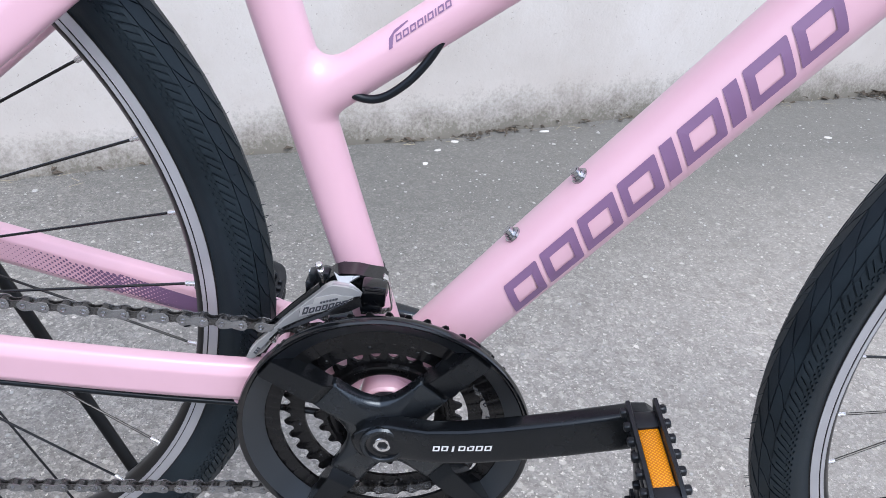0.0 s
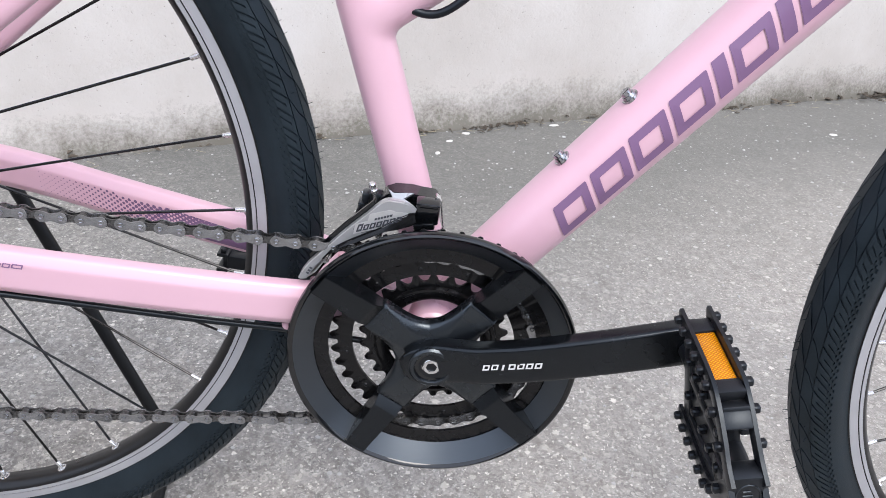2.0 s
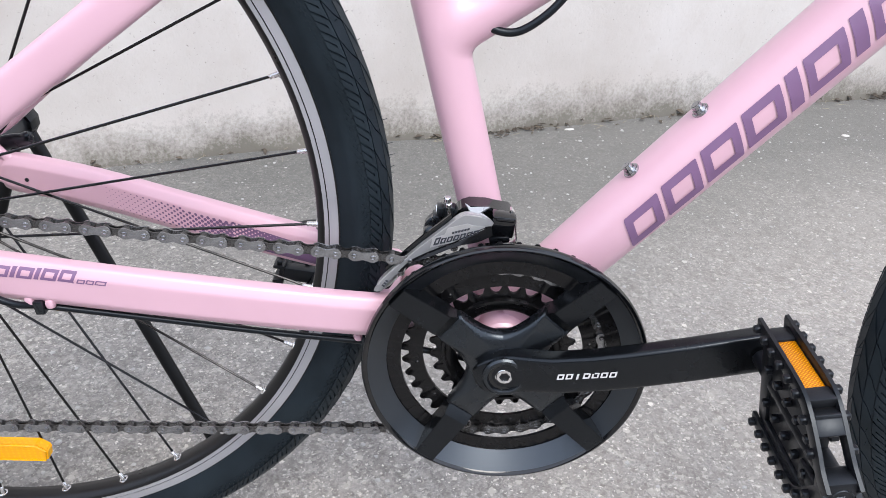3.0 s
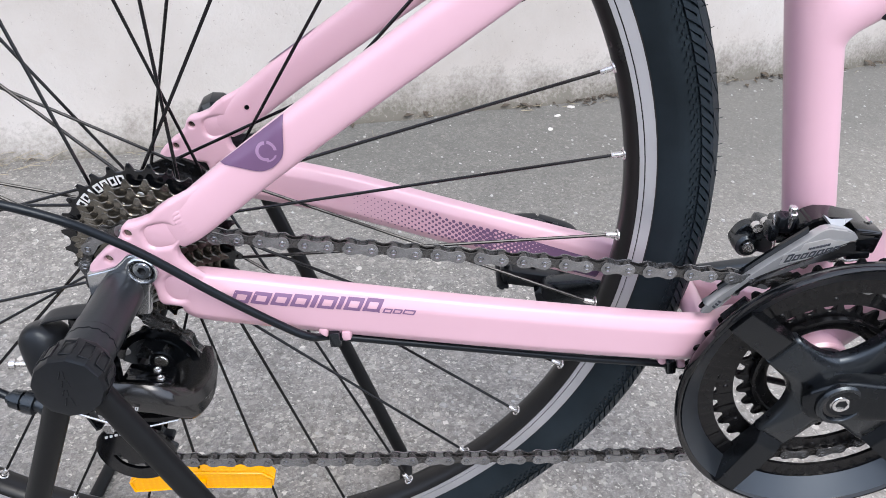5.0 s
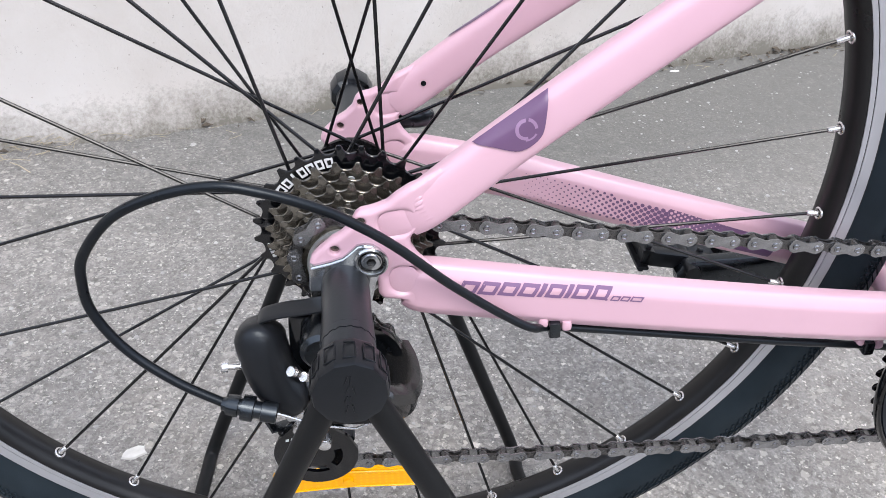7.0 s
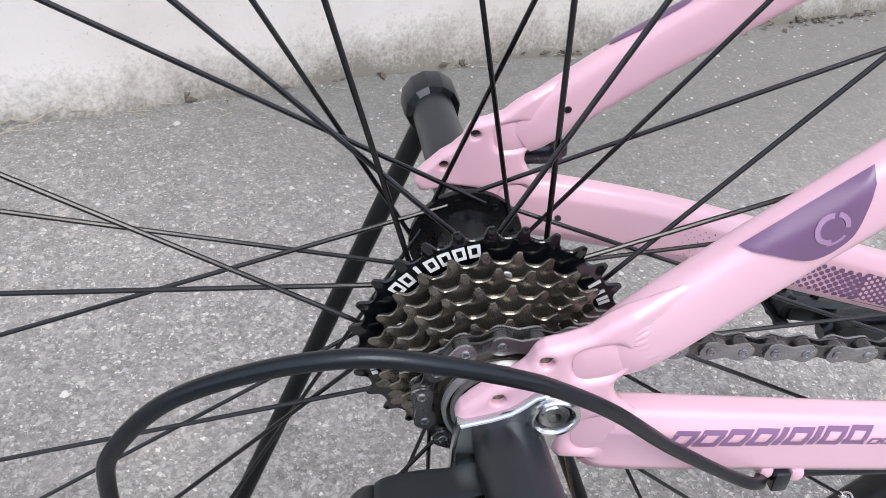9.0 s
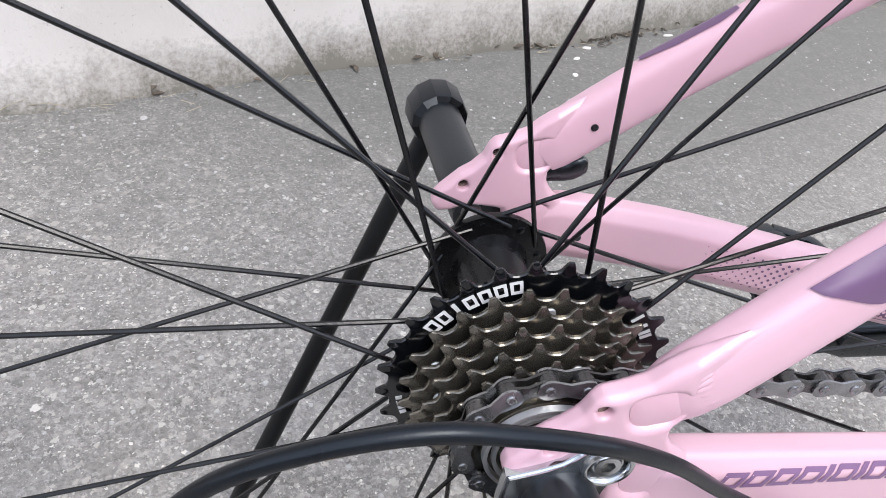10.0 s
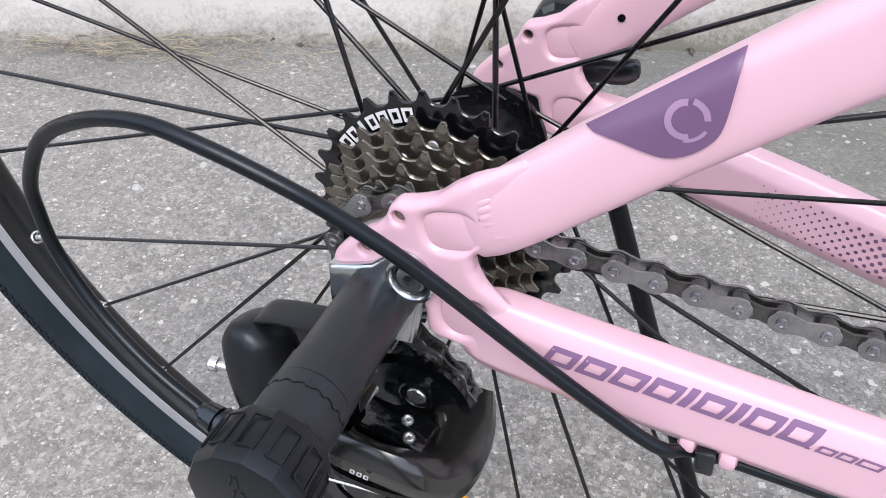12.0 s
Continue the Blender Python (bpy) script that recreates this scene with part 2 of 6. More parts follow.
def plaster():
    m, n, l, b = nodes_of("stained_white_plaster", 0.85)
    v = coords(n, l)
    sep = n.new("ShaderNodeSeparateXYZ")
    l.new(v, sep.inputs[0])
    broad, mid, fine = noise_of(n, l, v, 2.2, 5), noise_of(n, l, v, 14, 6, 0.7), noise_of(n, l, v, 130, 4, 0.7)
    tone = ramp(n, l, broad, [(0.3, (0.450, 0.418, 0.390)), (0.55, (0.535, 0.506, 0.480)), (0.75, (0.570, 0.545, 0.526))])
    tone = mixed(n, l, ramp(n, l, mid, [(0.52, 0.0), (0.72, 0.25)]), tone, (0.43, 0.38, 0.34))
    # splashed grime in a ragged band along the foot of the wall
    add = n.new("ShaderNodeMath")
    add.operation = "MULTIPLY_ADD"
    add.inputs[1].default_value, add.inputs[2].default_value = -8.0, 0.50
    l.new(sep.outputs[2], add.inputs[0])
    sm = n.new("ShaderNodeMath")
    sm.operation = "ADD"
    clean = n.new("ShaderNodeMapRange")
    clean.inputs[1].default_value, clean.inputs[2].default_value, clean.inputs[3].default_value, clean.inputs[4].default_value = -0.95, -0.35, -0.24, 0.0
    l.new(sep.outputs[0], clean.inputs[0])
    left = n.new("ShaderNodeMath")
    l.new(add.outputs[0], left.inputs[0])
    l.new(clean.outputs[0], left.inputs[1])
    l.new(left.outputs[0], sm.inputs[0])
    sc = n.new("ShaderNodeMath")
    sc.operation = "MULTIPLY_ADD"
    sc.inputs[1].default_value, sc.inputs[2].default_value = 0.9, -0.45
    mm = n.new("ShaderNodeMath")
    mm.operation = "ADD"
    l.new(mid, mm.inputs[0])
    l.new(fine, mm.inputs[1])
    l.new(mm.outputs[0], sc.inputs[0])
    l.new(sc.outputs[0], sm.inputs[1])
    # a pale brown wash above the grime, stronger towards the foot and the right
    brown_fade = n.new("ShaderNodeMapRange")
    brown_fade.inputs[1].default_value, brown_fade.inputs[2].default_value, brown_fade.inputs[4].default_value = 0.50, 0.02, 0.46
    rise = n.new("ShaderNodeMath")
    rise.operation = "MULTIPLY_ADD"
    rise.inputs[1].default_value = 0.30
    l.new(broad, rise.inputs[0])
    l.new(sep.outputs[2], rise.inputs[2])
    l.new(rise.outputs[0], brown_fade.inputs[0])
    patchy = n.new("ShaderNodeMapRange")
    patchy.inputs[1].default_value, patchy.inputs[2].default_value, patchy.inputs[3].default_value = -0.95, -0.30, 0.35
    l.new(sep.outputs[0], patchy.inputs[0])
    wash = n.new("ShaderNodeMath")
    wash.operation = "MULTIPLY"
    l.new(brown_fade.outputs[0], wash.inputs[0])
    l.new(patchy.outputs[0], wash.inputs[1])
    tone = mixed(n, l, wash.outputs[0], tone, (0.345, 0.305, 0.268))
    grime = ramp(n, l, sm.outputs[0], [(0.16, 0.0), (0.50, 0.45), (0.85, 0.95)])
    tone = mixed(n, l, grime, tone, (0.128, 0.118, 0.096))
    pits = ramp(n, l, fine, [(0.28, 1.0), (0.36, 0.0)])
    tone = mixed(n, l, pits, tone, (0.2714, 0.25, 0.2214))
    l.new(tone, b.inputs["Base Color"])
    h = n.new("ShaderNodeMath")
    h.operation = "MULTIPLY_ADD"
    h.inputs[1].default_value = 3.0
    l.new(mid, h.inputs[0])
    l.new(fine, h.inputs[2])
    bump(n, l, b, h.outputs[0], 0.25, 0.004)
    return m


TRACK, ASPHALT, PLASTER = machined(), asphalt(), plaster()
AMBER = amber("amber_reflector", (0.98, 0.44, 0.003), (0.42, 0.13, 0.001), 0.2, 640, 0.06)
YELLOW = amber("yellow_reflector", (0.99, 0.50, 0.0), (0.93, 0.41, 0.0), 0.18, 300, 0.05)


# ---- mesh helpers ----
def mesh_of(name, bm, mat, sharp=38):
    me = bpy.data.meshes.new(name)
    bmesh.ops.recalc_face_normals(bm, faces=bm.faces[:])
    bm.to_mesh(me)
    bm.free()
    me.materials.append(mat)
    for p in me.polygons:
        p.use_smooth = True
    me.set_sharp_from_angle(angle=radians(sharp))
    return me


def part(name, bm, mat, parent=None, label="", sharp=38):
    ob = new(name, mesh_of(name, bm, mat, sharp))
    ob.parent = parent
    return tagged(ob, label)


def each_part(name, bm, mat, parent=None, label="", sharp=38):
    """One object for each separate shape in bm."""
    seen, out = set(), []
    for v in bm.verts:
        if v in seen:
            continue
        stack, isle = [v], []
        seen.add(v)
        while stack:
            a = stack.pop()
            isle.append(a)
            for e in a.link_edges:
                b = e.other_vert(a)
                if b not in seen:
                    seen.add(b)
                    stack.append(b)
        sub, twin = bmesh.new(), {}
        for a in isle:
            twin[a] = sub.verts.new(a.co)
        for f in {f for a in isle for f in a.link_faces}:
            sub.faces.new([twin[a] for a in f.verts])
        out.append(part(name, sub, mat, parent, label, sharp))
    bm.free()
    return out


def piece(name, me, parent, m=None):
    ob = new(name, me)
    ob.parent = parent
    if m is not None:
        ob.matrix_basis = m
    return ob


def frames_along(pts):
    pts = [Vector(p) for p in pts]
    tans = []
    for i in range(len(pts)):
        a, b = pts[max(0, i - 1)], pts[min(len(pts) - 1, i + 1)]
        tans.append((b - a).normalized())
    up = Vector((0, 1, 0)) if abs(tans[0].y) < 0.9 else Vector((0, 0, 1))
    u = (up - tans[0] * up.dot(tans[0])).normalized()
    out = []
    for p, t in zip(pts, tans):
        u = (u - t * u.dot(t)).normalized()
        out.append((p, t, u, t.cross(u)))
    return out


def sweep(bm, pts, radius, n=14, caps=True, power=2.0, outline=None):
    """A skin along pts. radius: a number, or for each point (half width across y, half height). power: 2 round, more: squarer. outline: unit places of the section's corners instead."""
    n = len(outline) if outline else n
    fr = frames_along(pts)
    rings = []
    for i, (p, t, u, v) in enumerate(fr):
        r = radius[i] if isinstance(radius, (list, tuple)) else radius
        a, b = r if isinstance(r, (list, tuple)) else (r, r)
        ring = []
        for k in range(n):
            c, s = math.cos(2 * math.pi * (k + 0.5) / n), math.sin(2 * math.pi * (k + 0.5) / n)
            c, s = math.copysign(abs(c) ** (2 / power), c), math.copysign(abs(s) ** (2 / power), s)
            if outline:
                c, s = outline[k]
            ring.append(bm.verts.new(p + u * (a * c) + v * (b * s)))
        rings.append(ring)
    for r0, r1 in zip(rings, rings[1:]):
        for k in range(n):
            bm.faces.new((r0[k], r0[(k + 1) % n], r1[(k + 1) % n], r1[k]))
    if caps:
        bm.faces.new(rings[0][::-1])
        bm.faces.new(rings[-1])
    return bm


def lathe(bm, profile, centre, n=64, closed=True, axis="y"):
    """Turns (radius, along) round an axis through centre."""
    cx, cy, cz = centre
    rings = []
    for r, a in profile:
        ring = []
        for k in range(n):
            w = 2 * math.pi * k / n
            c, s = r * math.cos(w), r * math.sin(w)
            ring.append(bm.verts.new((cx + c, cy + a, cz + s) if axis == "y" else (cx + c, cy + s, cz + a)))
        rings.append(ring)
    pairs = list(zip(rings, rings[1:])) + ([(rings[-1], rings[0])] if closed else [])
    for r0, r1 in pairs:
        for k in range(n):
            bm.faces.new((r0[k], r0[(k + 1) % n], r1[(k + 1) % n], r1[k]))
    if not closed:
        bm.faces.new(rings[0])
        bm.faces.new(rings[-1][::-1])
    return bm


def rod(bm, a, b, r, n=10, r2=None):
    return sweep(bm, [a, b], [r, r if r2 is None else r2], n)


def circle(c, r, n, a0=0.0, a1=360.0):
    full = abs(a1 - a0) >= 359.9
    return [(c[0] + r * math.cos(radians(a0 + (a1 - a0) * k / (n if full else n - 1))), c[1] + r * math.sin(radians(a0 + (a1 - a0) * k / (n if full else n - 1)))) for k in range(n)]


def plate(bm, outer, holes, y0, y1, bevel=0.0):
    """A flat plate in the x-z plane between y0 and y1, with holes."""
    edges = []
    for loop in (outer, *holes):
        vs = [bm.verts.new((x, y0, z)) for x, z in loop]
        edges += [bm.edges.new((vs[i], vs[(i + 1) % len(vs)])) for i in range(len(vs))]
    res = bmesh.ops.triangle_fill(bm, use_beauty=True, use_dissolve=False, edges=edges)
    faces = [f for f in res["geom"] if isinstance(f, bmesh.types.BMFace)]
    ext = bmesh.ops.extrude_face_region(bm, geom=faces)
    vs = [v for v in ext["geom"] if isinstance(v, bmesh.types.BMVert)]
    bmesh.ops.translate(bm, vec=(0, y1 - y0, 0), verts=vs)
    return bm


def ringplate(bm, outer, inner, y0, y1, chamfer=0.0004):
    """A ring about the origin between two loops with the same number of points, with its outer edges broken."""
    n = len(outer)
    near = []
    for x, z in outer:
        r = math.hypot(x, z)
        near.append((x * (r - chamfer) / r, z * (r - chamfer) / r))
    loops = [[bm.verts.new((x, y, z)) for x, z in lp] for lp, y in ((near, y0), (inner, y0), (inner, y1), (near, y1), (outer, y1 - chamfer), (outer, y0 + chamfer))]
    for i in range(6):
        a, b = loops[i], loops[(i + 1) % 6]
        for k in range(n):
            bm.faces.new((a[k], a[(k + 1) % n], b[(k + 1) % n], b[k]))
    return bm


def block(bm, centre, size, m=None, bevel=0.0, seg=2):
    res = bmesh.ops.create_cube(bm, size=1.0)
    vs = res["verts"]
    bmesh.ops.scale(bm, vec=size, verts=vs)
    if bevel:
        es = list({e for v in vs for e in v.link_edges})
        out = bmesh.ops.bevel(bm, geom=es, offset=bevel, segments=seg, affect="EDGES", profile=0.5)
        vs = list({v for f in out["faces"] for v in f.verts} | {v for v in vs if v.is_valid})
    if m is not None:
        bmesh.ops.transform(bm, matrix=m, verts=vs)
    bmesh.ops.translate(bm, vec=centre, verts=vs)
    return bm


def smooth_path(pts, per=8):
    """Points along a Catmull-Rom curve."""
    p = [Vector(q) for q in pts]
    p = [p[0] * 2 - p[1], *p, p[-1] * 2 - p[-2]]
    out = []
    for i in range(1, len(p) - 2):
        for k in range(per):
            t = k / per
            a, b, c, d = p[i - 1:i + 3]
            out.append(0.5 * (2 * b + (c - a) * t + (2 * a - 5 * b + 4 * c - d) * t * t + (3 * b - a - 3 * c + d) * t ** 3))
    return out + [p[-2]]


def teeth_loop(centre, count, root, tip, phase=0.0, lean=0.0, per=12):
    """The outline of a sprocket: round gullets and narrow blunt teeth."""
    out = []
    for k in range(count * per):
        u = (k % per) / per
        off = abs(u - 0.5)
        # 0 in the gullet's middle, 1 on the tooth's flat tip
        if off < 0.10:
            rise = 1.0
        elif off < 0.24:
            rise = 1.0 - 0.50 * (off - 0.10) / 0.14
        else:
            q = (0.5 - off) / 0.26
            rise = 0.50 * (1 - math.sqrt(max(0.0, 1 - q * q)))
        w = phase + 360.0 / count * (k / per + lean * rise)
        r = root + (tip - root) * rise
        out.append((centre[0] + r * math.cos(radians(w)), centre[1] + r * math.sin(radians(w))))
    return out


def hollow(bm, put, tu, tv, cut=0.04, per=3):
    """A plain hollow block with cut corners; put turns (u, v) from 0 to 1 into a place, tu and tv are its rim's share of each side."""
    loops = []
    for du, dv, c in ((0.0, 0.0, cut), (tu, tv, cut * 0.55)):
        cu, cv = c * 0.6, c
        corners = [(du + cu, dv), (1 - du - cu, dv), (1 - du, dv + cv), (1 - du, 1 - dv - cv), (1 - du - cu, 1 - dv), (du + cu, 1 - dv), (du, 1 - dv - cv), (du, dv + cv)]
        loop = []
        for k in range(8):
            (u0, v0), (u1, v1) = corners[k], corners[(k + 1) % 8]
            loop += [bm.verts.new(put(u0 + (u1 - u0) * i / per, v0 + (v1 - v0) * i / per)) for i in range(per)]
        loops.append(loop)
    a, b = loops
    for k in range(len(a)):
        bm.faces.new((a[k], a[(k + 1) % len(a)], b[(k + 1) % len(a)], b[k]))


# ---- setting ----
WALL_TURN = math.atan(0.42)
WALL_AT = (0.0, 1.235)


def wall_point(along, out, z):
    """A place on the wall's face: metres along it from x = 0, and out from it towards the road."""
    c, s = math.cos(WALL_TURN), math.sin(WALL_TURN)
    return Vector((WALL_AT[0] + along * c + out * s, WALL_AT[1] + along * s - out * c, z))


def make_ground():
    bm = bmesh.new()
    n, near = 44, 1.9
    xs = [-80, -20, -6] + [-0.35 - near + 2 * near * i / n for i in range(n + 1)] + [6, 20, 80]
    ys = [-80, -20, -6] + [0.3 - near + 2 * near * i / n for i in range(n + 1)] + [6, 20, 80]
    grid = [[bm.verts.new((x, y, 0.004 * noise.noise((x * 2.1, y * 2.1, 3)) * (abs(x) < 3 and abs(y) < 3) - 0.002)) for y in ys] for x in xs]
    for i in range(len(xs) - 1):
        for j in range(len(ys) - 1):
            bm.faces.new((grid[i][j], grid[i + 1][j], grid[i + 1][j + 1], grid[i][j + 1]))
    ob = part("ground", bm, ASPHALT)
    return tagged(ob, "worn grey asphalt with pale stone grit", "ground", kind="structure")


def make_wall():
    bm = bmesh.new()
    # face in a fine grid with a slightly uneven, flared foot; the body behind it
    zs = [-0.05, 0.0, 0.015, 0.03, 0.05, 0.08, 0.12, 0.18, 0.26, 0.36, 0.5, 0.7, 1.0, 1.5, 2.2, 3.0]
    ss = [-14, -6, -3.5] + [-2.6 + 0.05 * i for i in range(100)] + [3, 6, 14]
    rows = []
    for s in ss:
        row = []
        for z in zs:
            foot = 0.030 * math.exp(-max(z, 0) / 0.035) * (0.6 + 0.8 * noise.noise((s * 5, 1.7, 0)))
            rough = 0.006 * noise.noise((s * 3, z * 3, 5)) + 0.003 * noise.noise((s * 14, z * 14, 9))
            row.append(bm.verts.new(wall_point(s, foot + rough, z)))
        rows.append(row)
    for a, b in zip(rows, rows[1:]):
        for k in range(len(zs) - 1):
            bm.faces.new((a[k], b[k], b[k + 1], a[k + 1]))
    back = [[bm.verts.new(wall_point(s, -0.3, z)) for z in (zs[0], zs[-1])] for s in (ss[0], ss[-1])]
    bm.faces.new((back[0][0], back[0][1], back[1][1], back[1][0]))
    bm.faces.new([r[-1] for r in rows] + [back[1][1], back[0][1]])
    bm.faces.new(rows[0] + [back[0][1], back[0][0]])
    bm.faces.new(rows[-1][::-1] + [back[1][0], back[1][1]])
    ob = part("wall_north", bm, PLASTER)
    return tagged(ob, "off-white plaster wall with grimy foot", "wall", kind="structure")


def make_unseen_wall():
    """An unseen low wall, added behind the camera to darken low reflections."""
    bm = bmesh.new()
    block(bm, (0, -6.65, 0.9), (60, 0.3, 2.0))
    ob = part("unseen_wall_south", bm, UNSEENGREY)
    return tagged(ob, "plain grey low wall, added unseen behind the camera", "wall", kind="structure")


make_ground()
make_wall()
make_unseen_wall()

# ---- the bicycle ----
HUB = (-0.4355, 0.346)
BB = (0.0015, 0.271)
bicycle = tagged(new("bicycle"), "pink city bicycle with black drivetrain, standing on asphalt", "bicycle")
bicycle.location = (-0.002, 0, 0.025)


def tube_frame():
    # seat tube, leaning back
    bm = bmesh.new()
    st = [(0.0045 - 0.281 * (z - 0.277), 0, z) for z in (0.285, 0.36, 0.44, 0.50, 0.60, 0.72)]
    sweep(bm, st, 0.0158, 28)
    part("seat_tube", bm, PINK, bicycle)
    # top tube, its end drawn out into a smooth fillet on the seat tube
    bm = bmesh.new()
    d = Vector((0.82, 0, 0.575)).normalized()
    a = Vector((-0.055, 0, 0.4885))
    lean = Vector((-0.281, 0, 1)).normalized()
    foot = Vector((0.0045, 0, 0.277))
    side, over = Vector((0, 1, 0)), Vector((-d.z, 0, d.x))
    rows = []
    for k in range(40):
        w = 2 * math.pi * k / 40
        out = side * math.cos(w) + over * math.sin(w)
        p = a + out * 0.0144
        # the sharp meeting of the two tubes, along d
        q, e = p - foot, d - lean * d.dot(lean)
        q = q - lean * q.dot(lean)
        qa, qb, qc = e.dot(e), 2 * q.dot(e), q.dot(q) - 0.0158 ** 2
        meet = p + d * ((-qb + math.sqrt(max(0.0, qb * qb - 4 * qa * qc))) / (2 * qa))
        r = meet - foot
        up = (r - lean * r.dot(lean)).normalized()
        away = out - d * 0.8
        away = (away - up * away.dot(up)).normalized()
        size = 0.0110 + 0.0050 * math.sin(w)
        r = meet + away * size - foot
        along = lean * r.dot(lean)
        level = (r - along).normalized()
        p0 = foot + along + level * 0.01582
        p2 = meet + d * (size * 1.35)
        bend = meet + level * max(0.0, (p0 - meet).dot(level))
        row = [p0 * (1 - u) ** 2 + bend * (2 * u * (1 - u)) + p2 * u ** 2 for u in (0.0, 0.03, 0.08, 0.16, 0.27, 0.38, 0.5, 0.62, 0.75, 0.88, 1.0)]
        row += [a + d * f + out * g for f, g in ((0.075, 0.0143), (0.12, 0.0142), (0.25, 0.015), (0.58, 0.017))]
        rows.append([bm.verts.new(v) for v in row])
    for r0, r1 in zip(rows, rows[1:] + rows[:1]):
        for k in range(len(r0) - 1):
            bm.faces.new((r0[k], r1[k], r1[k + 1], r0[k + 1]))
    part("top_tube", bm, PINK, bicycle, "", 80)
    # down tube, oversize and slightly flattened
    bm = bmesh.new()
    d = Vector((0.640, 0, 0.768)).normalized()
    a = Vector((0.011, 0, 0.2855))
    dt = [a + d * s for s in (0.0, 0.05, 0.12, 0.2, 0.3, 0.42, 0.62)]
    sweep(bm, dt, [(0.024, 0.0225), (0.024, 0.0228), (0.0245, 0.0234), (0.0249, 0.0240), (0.0253, 0.0245), (0.0256, 0.0249), (0.026, 0.0255)], 36, power=2.2)
    dtube = part("down_tube", bm, PINK, bicycle)
    # head tube and fork
    bm = bmesh.new()
    h0, h1 = Vector((0.476, 0, 0.70)), Vector((0.432, 0, 0.85))
    sweep(bm, [h0, h0.lerp(h1, 0.5), h1], [0.024, 0.022, 0.024], 24)
    part("head_tube", bm, PINK, bicycle)
    # fork: crown under the head tube, two blades down to the front axle
    for s in (-1, 1):
        bm = bmesh.new()
        sweep(bm, smooth_path([(0.478, 0.0, 0.690), (0.486, s * 0.030, 0.672), (0.500, s * 0.050, 0.625), (0.545, s * 0.050, 0.480), (0.585, s * 0.048, 0.365), (0.6113, s * 0.047, 0.3271)], 4), [0.0140] * 14 + [0.0125] * 4 + [0.0100] * 3, 20)
        part("fork_blade", bm, PINK, bicycle)
    bm = bmesh.new()
    rod(bm, (0.6113, -0.058, 0.3271), (0.6113, 0.050, 0.3271), 0.0048, 14)
    part("front_axle", bm, NICKEL, bicycle)
    # bottom bracket shell
    bm = bmesh.new()
    lathe(bm, [(0.0195, -0.036), (0.0215, -0.034), (0.0215, 0.034), (0.0195, 0.036)], (BB[0], 0, BB[1]), 40, closed=False)
    part("bottom_bracket_shell", bm, PINK, bicycle)
    bm = bmesh.new()
    lathe(bm, [(0.0185, -0.044), (0.0185, 0.046)], (BB[0], 0, BB[1]), 40, closed=False)
    part("bottom_bracket_cup", bm, SATIN, bicycle)
    return dtube


down_tube = tube_frame()
DT_DIR = Vector((0.640, 0, 0.768)).normalized()
DT_A = Vector((0.011, 0, 0.2855))


def bottle_boss(s):
    """A stainless bolt with a washer in the upper face of the down tube."""
    up = Vector((-DT_DIR.z, 0, DT_DIR.x))
    p = DT_A + DT_DIR * s + up * 0.0225 + Vector((0, -0.004, 0))
    bm = bmesh.new()
    rod(bm, p, p + up * 0.0020, 0.0060, 20)
    rod(bm, p + up * 0.002, p + up * 0.004, 0.0049, 20, 0.0045)
    top = p + up * 0.004
    sweep(bm, [top, top + up * 0.003, top + up * 0.0034, top + up * 0.0018], [0.0037, 0.0037, 0.0026, 0.0018], 18)
    part("bottle_bolt", bm, BOLTSTEEL, bicycle, "stainless bottle-cage bolt", 30)


bottle_boss(0.138)
bottle_boss(0.198)


DROP_TOP = [(-0.4530, 0.3545), (-0.4518, 0.3590), (-0.4490, 0.3625), (-0.4418, 0.3700), (-0.4368, 0.3735), (-0.4322, 0.3785), (-0.4300, 0.3845), (-0.4277, 0.3870), (-0.4216, 0.3888), (-0.4145, 0.3920), (-0.4095, 0.3970), (-0.4040, 0.4012), (-0.3975, 0.4050), (-0.3905, 0.4094), (-0.3840, 0.4136), (-0.3785, 0.4168)]
DROP_LOW = [(-0.3715, 0.4050), (-0.3800, 0.3960), (-0.3835, 0.3925), (-0.3900, 0.3862), (-0.3957, 0.3808), (-0.3998, 0.3765), (-0.4020, 0.3717), (-0.4015, 0.3675), (-0.3985, 0.3625), (-0.3935, 0.3580), (-0.3880, 0.3535), (-0.3800, 0.3480), (-0.3800, 0.3290), (-0.3900, 0.3275), (-0.3977, 0.3300), (-0.4055, 0.3335), (-0.4150, 0.3342), (-0.4173, 0.3374), (-0.4180, 0.3450), (-0.4200, 0.3520), (-0.4360, 0.3540), (-0.4440, 0.3505), (-0.4500, 0.3500)]


def round_loop(cx, cz, a, b, turn, power=3.0, n=28):
    """A rounded-square loop with half sizes a and b."""
    out = []
    for k in range(n):
        c, s = math.cos(2 * math.pi * k / n), math.sin(2 * math.pi * k / n)
        u, v = a * math.copysign(abs(c) ** (2 / power), c), b * math.copysign(abs(s) ** (2 / power), s)
        out.append((cx + u * math.cos(turn) - v * math.sin(turn), cz + u * math.sin(turn) + v * math.cos(turn)))
    return out


